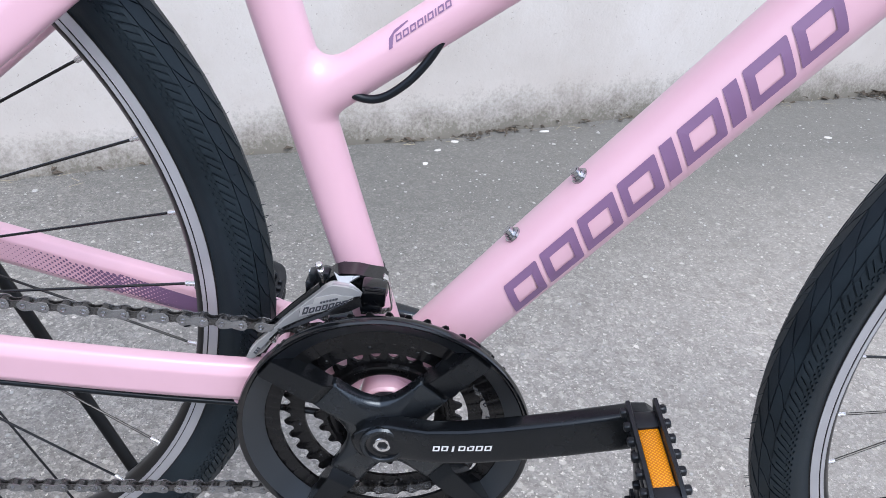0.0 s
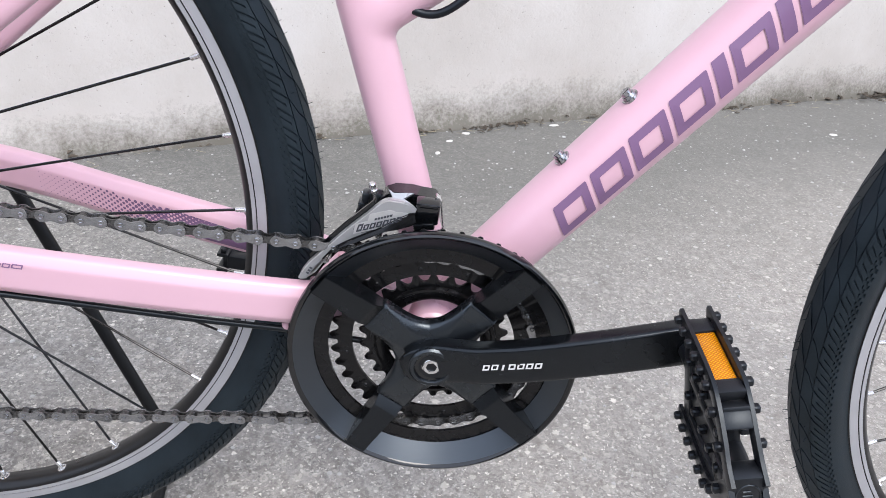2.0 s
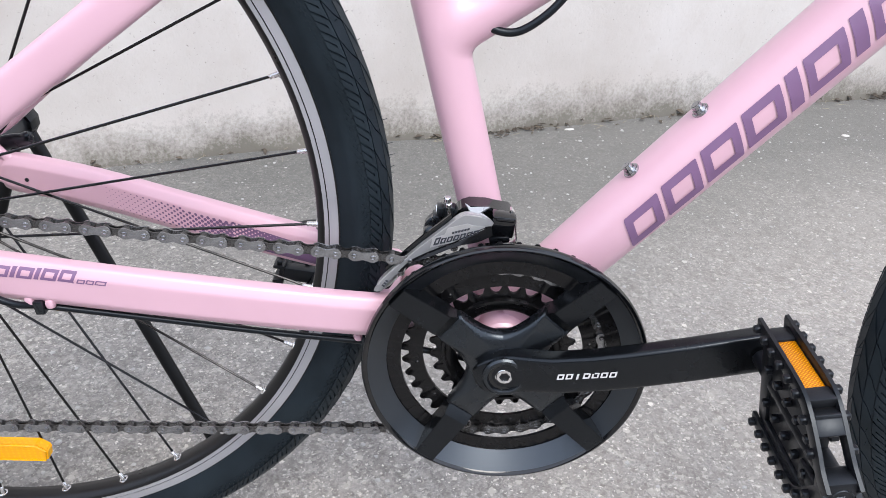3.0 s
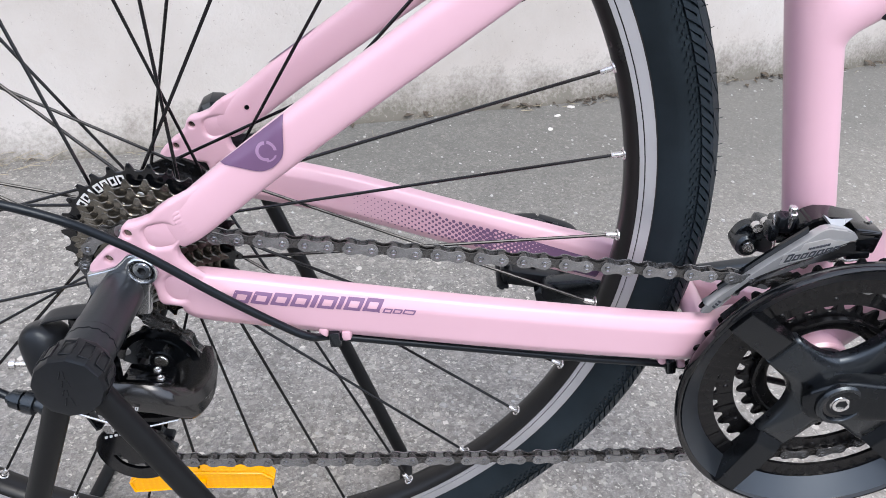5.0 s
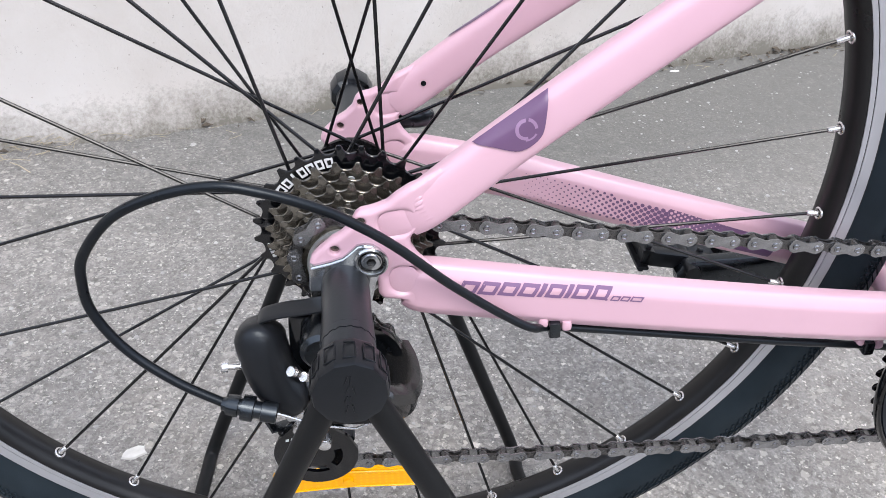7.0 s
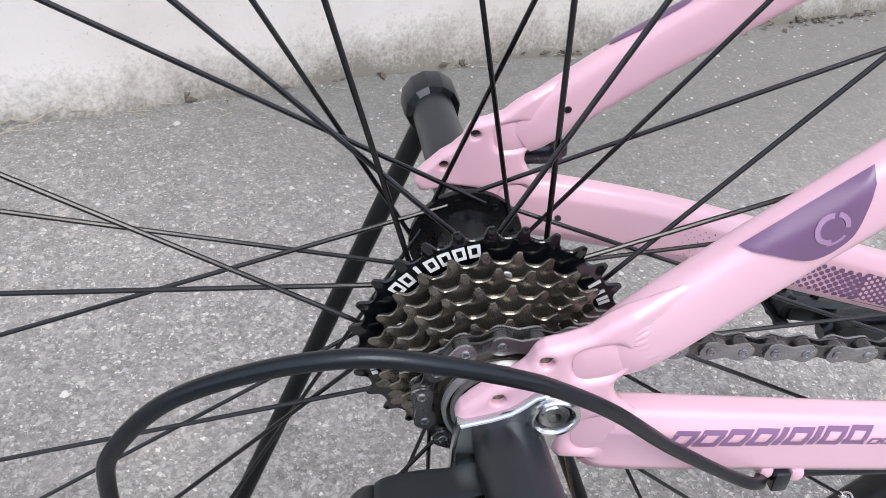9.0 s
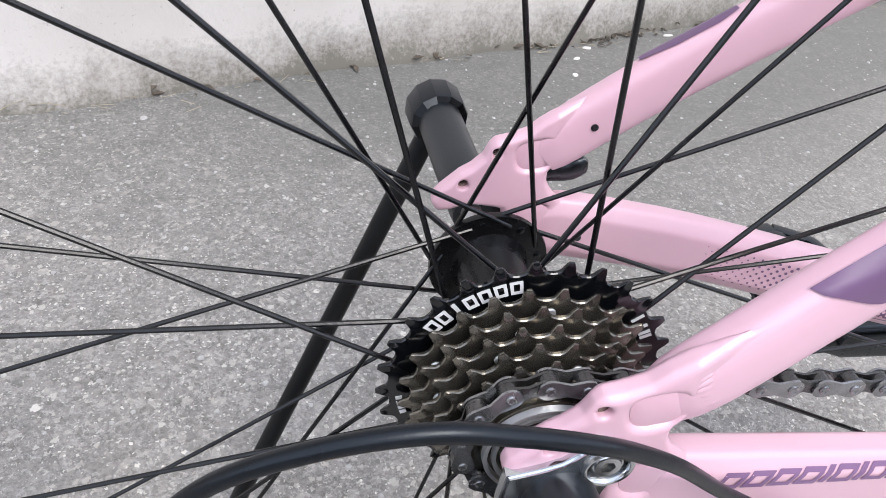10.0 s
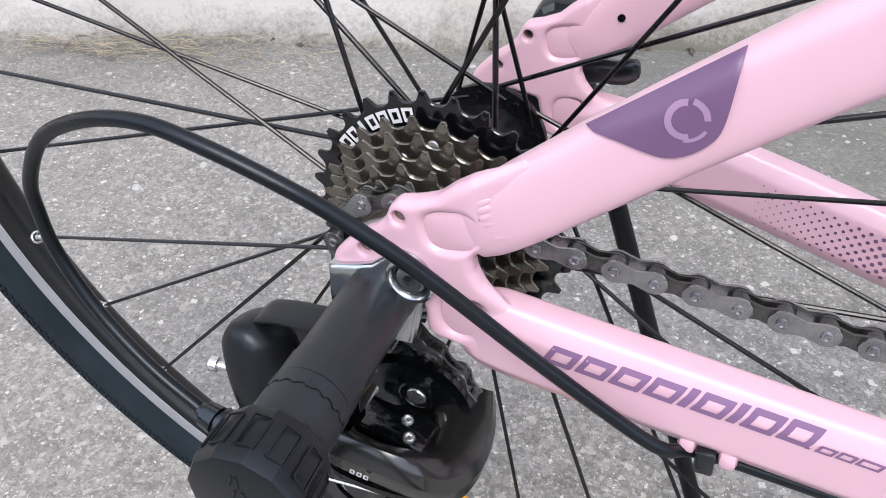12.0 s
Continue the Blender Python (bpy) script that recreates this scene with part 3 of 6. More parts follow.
def dropout(side, stay_ends):
    """A forged dropout with soft edges, two shallow pockets, threaded holes and a rippled weld."""
    dx, dz = (0, 0) if side < 0 else (-0.0055, 0.0038)
    y0, y1 = (-0.0790, -0.0700) if side < 0 else (0.0605, 0.0695)
    holes = [(-0.4267 + dx, 0.3815 + dz), (-0.4397 + dx, 0.3648 + dz)]
    pockets = [round_loop(-0.4092 + dx, 0.3810 + dz, 0.0086, 0.0068, 0.25), round_loop(-0.4042 + dx, 0.3468 + dz, 0.0076, 0.0080, 0.1, 2.3)]
    bm = bmesh.new()
    plate(bm, [(x + dx, z + dz) for x, z in DROP_TOP + DROP_LOW], [circle(h, 0.0025, 12) for h in holes] + pockets, y0, y1)
    rim = []
    for e in bm.edges:
        a, b = e.verts[0].co, e.verts[1].co
        if abs(a.y - b.y) < 1e-6 and len(e.link_faces) == 2 and e.calc_face_angle(0) > 0.6 and min(math.hypot(a.x - h[0], a.z - h[1]) for h in holes) > 0.004:
            rim.append(e)
    bmesh.ops.bevel(bm, geom=rim, offset=0.0016, segments=3, affect="EDGES", clamp_overlap=True)
    for v in bm.verts:
        over = min(0.0145, v.co.x - dx + 0.4030)
        if over > 0:
            v.co.y += (0.30 if v.co.y < (y0 + y1) / 2 else -0.12) * over
    # the ends of both stays flow into the forging
    sweep(bm, stay_ends[0], [(0.0066, 0.0098), (0.0074, 0.0112), (0.0077, 0.0117), (0.0078, 0.0120), (0.0074, 0.0116)], 32, power=3.0)
    sweep(bm, stay_ends[1], [(0.0080, 0.0155), (0.0083, 0.0162), (0.0082, 0.0158), (0.0079, 0.0148), (0.0069, 0.0130)], outline=BOXY)
    dp = part("dropout", bm, PINK, bicycle, "", 180)
    blend = dp.modifiers.new("forged", "REMESH")
    blend.mode, blend.voxel_size, blend.use_smooth_shade = "VOXEL", 0.0007, True
    ease = dp.modifiers.new("soft", "SMOOTH")
    ease.factor, ease.iterations = 0.5, 12
    for lp in pockets:
        bm = bmesh.new()
        cx, cz = sum(p[0] for p in lp) / len(lp), sum(p[1] for p in lp) / len(lp)
        rows = []
        for f, y in ((1.03, y0 + 0.0018), (0.9, y0 + 0.0015), (0.5, y0 + 0.0010), (0.5, y1 - 0.0010), (0.9, y1 - 0.0015), (1.03, y1 - 0.0018)):
            rows.append([bm.verts.new((cx + (x - cx) * f, y, cz + (z - cz) * f)) for x, z in lp])
        for r0, r1 in zip(rows[:3], rows[1:3]):
            for k in range(len(lp)):
                bm.faces.new((r0[k], r0[(k + 1) % len(lp)], r1[(k + 1) % len(lp)], r1[k]))
        for r0, r1 in zip(rows[3:], rows[4:]):
            for k in range(len(lp)):
                bm.faces.new((r0[k], r0[(k + 1) % len(lp)], r1[(k + 1) % len(lp)], r1[k]))
        bm.faces.new(rows[2])
        bm.faces.new(rows[3])
        part("pocket", bm, PINK, dp, "", 60)
    # overlapping scales of the weld across the stay
    bm = bmesh.new()
    for k in range(7):
        f = k / 6
        x, z = -0.4020 + 0.0100 * f + dx, 0.3965 - 0.0115 * f + dz
        res = bmesh.ops.create_uvsphere(bm, u_segments=14, v_segments=8, radius=1.0)
        m = Matrix.Translation((x, y0 + 0.0013 + 0.03 * max(0.0, x - dx + 0.4030), z)) @ Matrix.Rotation(radians(-30), 4, "Y") @ Matrix.Rotation(radians(7), 4, "Z") @ Matrix.Diagonal((0.0040, 0.0007, 0.0015, 1.0))
        bmesh.ops.transform(bm, matrix=m, verts=res["verts"])
    each_part("weld_bead", bm, PINK, dp, "", 80)
    for cx, cz in holes:
        bm = bmesh.new()
        lathe(bm, [(0.0026, y0 + 0.0030), (0.0026, y1 - 0.002)], (cx, 0, cz), 12, closed=False)
        part("threaded_hole", bm, BRONZE, dp)


EDGE = [(1.0, 0.40), (1.0, 0.50), (0.985, 0.575), (0.93, 0.645), (0.67, 0.885), (0.59, 0.945), (0.49, 0.985), (0.36, 1.0)]


def boxed(a, b, h):
    """How far the side of a boxy tube stands out at the height h over its middle."""
    v = min(1.0, abs(h) / b)
    for (u0, v0), (u1, v1) in zip(EDGE, EDGE[1:]):
        if v <= v1:
            return a * (u0 + (u1 - u0) * max(0.0, v - v0) / (v1 - v0))
    return a * EDGE[-1][0]


BOXY = []
for sx, sz, turn in ((1, 1, 1), (-1, 1, -1), (-1, -1, 1), (1, -1, -1)):
    corner = EDGE
    BOXY += [(sx * u, sz * v) for u, v in (corner if turn > 0 else corner[::-1])]


FAR_STAY = [(-0.020, 0.0190, 0.2770), (-0.048, 0.0225, 0.2815), (-0.070, 0.0300, 0.2860), (-0.088, 0.0385, 0.2905), (-0.112, 0.0435, 0.2955), (-0.180, 0.0500, 0.3072), (-0.260, 0.0575, 0.3222), (-0.330, 0.0645, 0.3355), (-0.389, 0.0688, 0.3430), (-0.407, 0.0688, 0.3440)]


def stays():
    for side in (-1, 1):
        # chainstay: a boxy tube, bowed clear of the tyre
        c = [(-0.020, side * 0.0190, 0.283), (-0.048, side * 0.0200, 0.2925), (-0.070, side * 0.0280, 0.2957), (-0.088, side * 0.0400, 0.2987), (-0.112, side * 0.0460, 0.3023), (-0.18, side * 0.054, 0.311), (-0.26, side * 0.0595, 0.320), (-0.33, side * 0.0645, 0.329), (-0.385, side * 0.0690, 0.337), (-0.403, side * 0.0700, 0.340)]
        if side > 0:
            c = FAR_STAY
        bm = bmesh.new()
        sweep(bm, smooth_path(c, 4), [(0.0085, 0.0165)] * 33 + [(0.0084, 0.0163), (0.0083, 0.0158), (0.0080, 0.0148), (0.0070, 0.0130)], outline=BOXY)
        part("chainstay", bm, PINK, bicycle)
        # seatstay
        s = [(-0.4045, side * 0.0705, 0.3795), (-0.3865, side * 0.0695, 0.3955), (-0.3515, side * 0.0650, 0.4250), (-0.3013, side * 0.0590, 0.4645), (-0.2413, side * 0.052, 0.5105), (-0.1813, side * 0.042, 0.5575), (-0.13, side * 0.026, 0.60), (-0.105, side * 0.016, 0.625)]
        if side > 0:
            s = [(x - 0.0065, 0.0680 if i < 2 else y, z + 0.0035) for i, (x, y, z) in enumerate(s)]
        bm = bmesh.new()
        sweep(bm, smooth_path(s, 4), [(0.0068, 0.0100), (0.0078, 0.0114), (0.0080, 0.0120), (0.0080, 0.0124)] + [(0.0078, 0.0126)] * 4 + [(0.0075, 0.0126)] * 21, 40, power=3.0)
        part("seatstay", bm, PINK, bicycle)
        dropout(side, (smooth_path(s, 4)[:9:2], smooth_path(c, 4)[-5:]))
    # bridge behind the bottom bracket
    bm = bmesh.new()
    sweep(bm, [(-0.085, -0.042, 0.300), (-0.085, 0.0, 0.302), (-0.085, 0.042, 0.300)], 0.0075, 16)
    part("chainstay_bridge", bm, PINK, bicycle)
    for x, y, z in ((-0.3923, 0.0602, 0.4005), (-0.3859, 0.0600, 0.3415)):
        bm = bmesh.new()
        rod(bm, (x, y - 0.0006, z), (x, y + 0.003, z), 0.0017, 12)
        part("vent_hole", bm, SATIN, bicycle)


stays()


def make_wheel(name, drive, phase, kids_of, count_spokes=32):
    """Rim as the wheel's own mesh; tyre, brake tracks, hub, spokes and nipples under it. Built about the origin in the x-z plane."""
    o = (0, 0, 0)
    bm = bmesh.new()
    lathe(bm, [(0.2950, -0.0065), (0.2940, 0.0), (0.2950, 0.0065), (0.2985, 0.0100), (0.3002, 0.0110), (0.3120, 0.0115), (0.3120, 0.0085), (0.305, 0.007), (0.305, -0.007), (0.3120, -0.0085), (0.3120, -0.0115), (0.3002, -0.0110), (0.2985, -0.0100)], o, 160)
    wheel = part(name, bm, RIMBLACK, kids_of, "spoked wheel with black rim and silver brake track")
    # machined brake tracks, with a fine dark wear groove between their two bands
    for s in (-1, 1):
        bm = bmesh.new()
        for r0, r1 in ((0.3008, 0.3036), (0.3044, 0.3110)):
            lathe(bm, [(r0, s * 0.0113), (r1, s * 0.0117), (r1, s * 0.0121), (r0, s * 0.0118)], o, 160)
        part("brake_track", bm, TRACK, wheel, "machined silver brake track")
    # tyre carcass
    bm = bmesh.new()
    prof = []
    for k in range(23):
        w = radians(-128 + 256 * k / 22)
        prof.append((0.3302 + 0.0190 * math.cos(w), 0.0196 * math.sin(w)))
    prof += [(0.3113, 0.0108), (0.3113, -0.0108)]
    lathe(bm, prof, o, 192)
    tyre = part("tyre", bm, GUM, wheel, "black rubber tyre with chevron tread", 50)

    def on_tyre(w, a, lift):
        """A place on the tyre: w degrees round the wheel, a degrees round its section."""
        r, y = 0.3302 + (0.0190 + lift) * math.cos(radians(a)), (0.0196 + lift) * math.sin(radians(a))
        return (r * math.cos(radians(w)), y, r * math.sin(radians(w)))

    # raised tread: centre chevrons, shoulder bars and a row of tiny dots
    bm = bmesh.new()

    def pad(corners, lift, sink=0.0006):
        top = [bm.verts.new(on_tyre(w, a, lift)) for w, a in corners]
        low = [bm.verts.new(on_tyre(w, a, -sink)) for w, a in corners]
        bm.faces.new(top)
        for i in range(len(top)):
            j = (i + 1) % len(top)
            bm.faces.new((top[i], low[i], low[j], top[j]))

    count = 164
    depth = 0.0014 if drive else 0.0008
    st = 360.0 / count
    for k in range(count):
        w = st * k
        for s in (-1, 1):
            if k % 2 == 0:
                # long arrow blocks either side of the middle line
                b = 2 * st
                pad([(w, s * 0.8), (w + b * 0.93, s * 0.8), (w + b * 1.35, s * 13), (w + b * 1.78, s * 25.5), (w + b * 0.85, s * 25.5), (w + b * 0.42, s * 13)], depth)
                pad([(w + b * 0.88, s * 28.0), (w + b * 1.81, s * 28.0), (w + b * 1.99, s * 38), (w + b * 2.43, s * 50), (w + b * 1.50, s * 50), (w + b * 1.06, s * 38)], depth)
            # shoulder: a slanting slit that opens on the sidewall, and a short hooked slit between
            pad([(w, s * 52.5), (w + st * 0.84, s * 52.5), (w + st * 1.10, s * 59.0), (w + st * 0.26, s * 59.0)], 0.0017)
            for lo, hi, end in ((0.0, 0.36, 0.06), (0.50, 0.84, 0.0)):
                pad([(w + st * (0.26 + lo), s * 59.0), (w + st * (0.26 + hi), s * 59.0), (w + st * (0.80 + hi + end), s * 76.0), (w + st * (0.80 + lo), s * 76.0)], 0.0017)
            # three rows of dots on the sidewall
            for j in range(2):
                for q, a in enumerate((80.5, 86, 91.5)):
                    c = w + st * (j + 0.5 * (q % 2)) / 2
                    pad([(c - 0.24, s * a), (c, s * (a - 2.1)), (c + 0.24, s * a), (c, s * (a + 2.1))], 0.0011)
    part("tread", bm, GUM, tyre, "", 25)
    # soft rubber hairs left by the mould
    bm = bmesh.new()
    rng = random.Random(5)
    for k in range(150):
        w, a = rng.uniform(0, 360), rng.choice((-1, 1)) * rng.choice((1, 25, 41))
        p, q = Vector(on_tyre(w, a, 0.0005)), Vector(on_tyre(w + 0.1, a, 0.0035 + 0.002 * rng.random()))
        sweep(bm, [p, q], [0.0003, 0.0002], 4)
    tagged(part("mould_hairs", bm, GUM, tyre), kind="stuff")
    # hub
    fl = (-0.0184, 0.0384) if drive else (-0.034, 0.034)
    rf = 0.0215 if drive else 0.019
    bm = bmesh.new()
    yr, yl = fl
    ro, rb = rf + (0.0042 if drive else 0.0032), (0.0150 if drive else 0.011)
    lathe(bm, [(0.006, yr - 0.004), (ro, yr - 0.0016), (ro + 0.0004, yr), (ro, yr + 0.0016), (rb + 0.002, yr + 0.0022), (rb, yr + 0.006), (rb - 0.0005, 0.5 * (yl + yr)), (rb, yl - 0.006), (rb + 0.002, yl - 0.0022), (ro, yl - 0.0016), (ro + 0.0004, yl), (ro, yl + 0.0016), (rb, yl + 0.003), (0.012, yl + 0.014), (0.006, yl + 0.016)], o, 64, closed=False)
    hub = part("hub", bm, STEELBLACK, wheel, "glossy black hub shell")
    head = bmesh.new()
    lathe(head, [(0.0004, -0.0006), (0.0017, -0.0004), (0.0019, 0.0), (0.0017, 0.0004)], (0, 0, 0), 10, closed=False)
    head_me = mesh_of("spoke_head", head, SPOKE)
    for k in range(count_spokes):
        w = radians(phase + 4 + 360.0 / count_spokes * k)
        piece("spoke_head", head_me, hub, Matrix.Translation((rf * math.cos(w), fl[k % 2] + (-0.0020 if (k // 2) % 2 else 0.0020), rf * math.sin(w))))
    if drive:
        bm = bmesh.new()
        rod(bm, (0, -0.085, 0), (0, 0.085, 0), 0.005, 16)
        part("axle", bm, NICKEL, wheel)
    # spokes: groups of four, both flanges, crossing each other
    nip = bmesh.new()
    sweep(nip, [(0.2975, 0, 0), (0.2950, 0, 0), (0.2948, 0, 0), (0.2868, 0, 0), (0.2862, 0, 0)], [0.0031, 0.0031, 0.0020, 0.0019, 0.0014], 10)
    nip_me = mesh_of("nipple", nip, CHROME)
    eye = bmesh.new()
    lathe(eye, [(0.0026, 0.2962), (0.0026, 0.2940), (0.0033, 0.2933), (0.0041, 0.2938), (0.0044, 0.2962)], (0, 0, 0), 14, axis="x")
    eye_me = mesh_of("eyelet", eye, CHROME)
    for k in range(count_spokes):
        th = phase - 360.0 / count_spokes * k
        flange, s = ((0, 1), (1, -1), (0, -1), (1, 1))[k % 4]
        ph = th + s * (72.8 if drive else 74)
        outer = 0.0016 if s > 0 else -0.0016
        y = fl[flange] + (outer if flange else -outer)
        b = Vector((rf * math.cos(radians(ph)), y, rf * math.sin(radians(ph))))
        a = Vector((0.2890 * math.cos(radians(th)), (-0.0012, 0.0012)[flange], 0.2890 * math.sin(radians(th))))
        bm = bmesh.new()
        rod(bm, a, b, 0.00105, 8)
        part("spoke", bm, SPOKE, wheel)
        turn = Matrix.Rotation(-radians(th), 4, "Y")
        seat = Matrix.Translation((0, (-0.0012, 0.0012)[flange], 0)) @ turn
        piece("nipple", nip_me, wheel, seat)
        piece("eyelet", eye_me, wheel, seat)
    return wheel


rear = make_wheel("rear_wheel", True, 22.3, bicycle)
rear.matrix_basis = Matrix.Translation((-0.4351, -0.0065, 0.3481)) @ Matrix.Rotation(radians(1.8), 4, "Z") @ Matrix.Rotation(radians(0.4), 4, "X")
front = make_wheel("front_wheel", False, 6.4, bicycle, 36)
front.matrix_basis = Matrix.Translation((0.6113, -0.0080, 0.3271)) @ Matrix.Rotation(radians(5.4), 4, "Z") @ Matrix.Rotation(radians(-0.3), 4, "X")


def spoke_reflector(m, parent):
    bm = bmesh.new()
    pts = [(-0.056, -0.006), (-0.058, 0.005), (-0.050, 0.012), (0.0, 0.0145), (0.050, 0.012), (0.058, 0.005), (0.056, -0.006), (0.0, -0.003)]
    plate(bm, [(x, z) for x, z in pts], [], -0.0055, 0.0055)
    bmesh.ops.bevel(bm, geom=bm.edges[:], offset=0.0012, segments=2, affect="EDGES")
    ob = part("reflector", bm, YELLOW, parent, "yellow wheel reflector clipped between spokes")
    ob.matrix_basis = m
    bm = bmesh.new()
    edge = [(x * 0.975, -0.0056, z * 0.93 + 0.0003) for x, z in pts]
    sweep(bm, edge + edge[:1], 0.0009, 8, caps=False)
    part("rim_bead", bm, YELLOW, ob)
    bm = bmesh.new()
    lathe(bm, [(0.0042, -0.0085), (0.0042, -0.0050)], (0, 0, 0.004), 16, closed=False)
    part("clip", bm, YELLOW, ob)


spoke_reflector(Matrix.Translation((-0.003, -0.004, -0.241)) @ Matrix.Rotation(radians(-3.5), 4, "Y"), rear)


# ---- freewheel ----
def cog(bm, n, pitch, inner, y, phase):
    """A thin sprocket: flat web, wide round gullets and short narrow teeth."""
    per, outer = 14, []
    for k in range(n * per):
        off = abs((k % per) / per - 0.5)
        if off < 0.09:
            rise = 1.0
        elif off < 0.18:
            rise = 1.0 - 0.55 * (off - 0.09) / 0.09
        else:
            q = (0.5 - off) / 0.32
            rise = 0.45 * (1 - math.sqrt(max(0.0, 1 - q * q)))
        w = radians(phase + 360.0 / n * k / per)
        r = pitch - 0.0028 + 0.0046 * rise
        outer.append((r, w, 0.00095 - 0.00045 * max(0.0, rise - 0.2)))
    rows = []
    for side in (-1, 1):
        for r0 in (inner, pitch - 0.0040):
            rows.append([bm.verts.new((r0 * math.cos(w), y + side * 0.00095, r0 * math.sin(w))) for r, w, h in outer])
        for cut, flat in ((0.0004, 1.0), (0.0, 0.55)):
            rows.append([bm.verts.new(((r - cut) * math.cos(w), y + side * h * flat, (r - cut) * math.sin(w))) for r, w, h in outer])
    a, b, c, c2, d, e, f, f2 = rows
    m = len(outer)
    for p, q in ((a, b), (b, c), (c, c2), (c2, f2), (f2, f), (f, e), (e, d), (d, a)):
        for k in range(m):
            bm.faces.new((p[k], q[k], q[(k + 1) % m], p[(k + 1) % m]))
    bmesh.ops.recalc_face_normals(bm, faces=bm.faces[:])


def freewheel():
    big = None
    teeth = (28, 24, 22, 20, 18, 16, 14)
    for i, n in enumerate(teeth):
        y = -0.0315 - 0.0046 * i
        pitch = 0.93 * 0.0127 / (2 * math.sin(math.pi / n))
        bm = bmesh.new()
        cog(bm, n, pitch, max(0.0205 - 0.0006 * i, pitch - 0.017), y, 2.3 * i)
        if big is None:
            big = part("freewheel", bm, GLOSS, bicycle, "seven-speed freewheel with black and brown sprockets", 30)
            big.matrix_basis = Matrix.Translation((HUB[0] + 0.0015, 0, HUB[1]))
        else:
            part("sprocket", bm, BRONZE, big, "", 30)
            bm = bmesh.new()
            for k in range(5):
                w = radians(72 * k + 17 * i)
                r = pitch - 0.0085
                lathe(bm, [(0.0019, -0.0016), (0.0022, -0.001)], (r * math.cos(w), y, r * math.sin(w)), 10, closed=False)
            each_part("rivet", bm, NICKEL, big)
    bm = bmesh.new()
    lathe(bm, [(0.0215, -0.062), (0.0215, -0.028), (0.017, -0.026), (0.010, -0.026), (0.010, -0.064), (0.017, -0.0645)], (0, 0, 0), 48)
    part("freewheel_body", bm, BRONZE, big)
    bm = bmesh.new()
    for r in (0.0135, 0.0175, 0.0205):
        lathe(bm, [(r - 0.0007, -0.0655), (r + 0.0007, -0.0655), (r + 0.0009, -0.0630), (r - 0.0009, -0.0630)], (0, 0, 0), 48)
    part("lock_ring", bm, NICKEL, big)
    # white printing on the black sprocket, as plain blocks
    bm = bmesh.new()

    def arc_bar(a0, a1, r0, r1):
        m = 4
        lp = [(r0 * math.cos(radians(a0 + (a1 - a0) * k / m)), r0 * math.sin(radians(a0 + (a1 - a0) * k / m))) for k in range(m + 1)]
        lp += [(r1 * math.cos(radians(a1 + (a0 - a1) * k / m)), r1 * math.sin(radians(a1 + (a0 - a1) * k / m))) for k in range(m + 1)]
        plate(bm, lp, [], -0.03255, -0.0329)

    for k in range(7):
        a0 = 147 - 6.7 * k
        if k == 2:
            arc_bar(a0 - 1.9, a0 - 3.6, 0.0428, 0.0484)
            continue

        def on_web(u, v):
            r, w = 0.0428 + 0.0056 * v, radians(a0 - 5.5 * u)
            return (r * math.cos(w), -0.0329, r * math.sin(w))

        hollow(bm, on_web, 0.27, 0.24)
    for a0, tall in ((41, 0.0050), (37, 0.0020), (35, 0.0044), (31, 0.0044), (28.5, 0.0044)):
        arc_bar(a0, a0 - 1.5 - 150 * (0.0050 - tall), 0.0440, 0.0440 + tall)
    for k in range(4):
        arc_bar(190 + 3.2 * k, 192 + 3.2 * k, 0.0452, 0.0476)
    each_part("mark_bar", bm, WHITEINK, big)


freewheel()


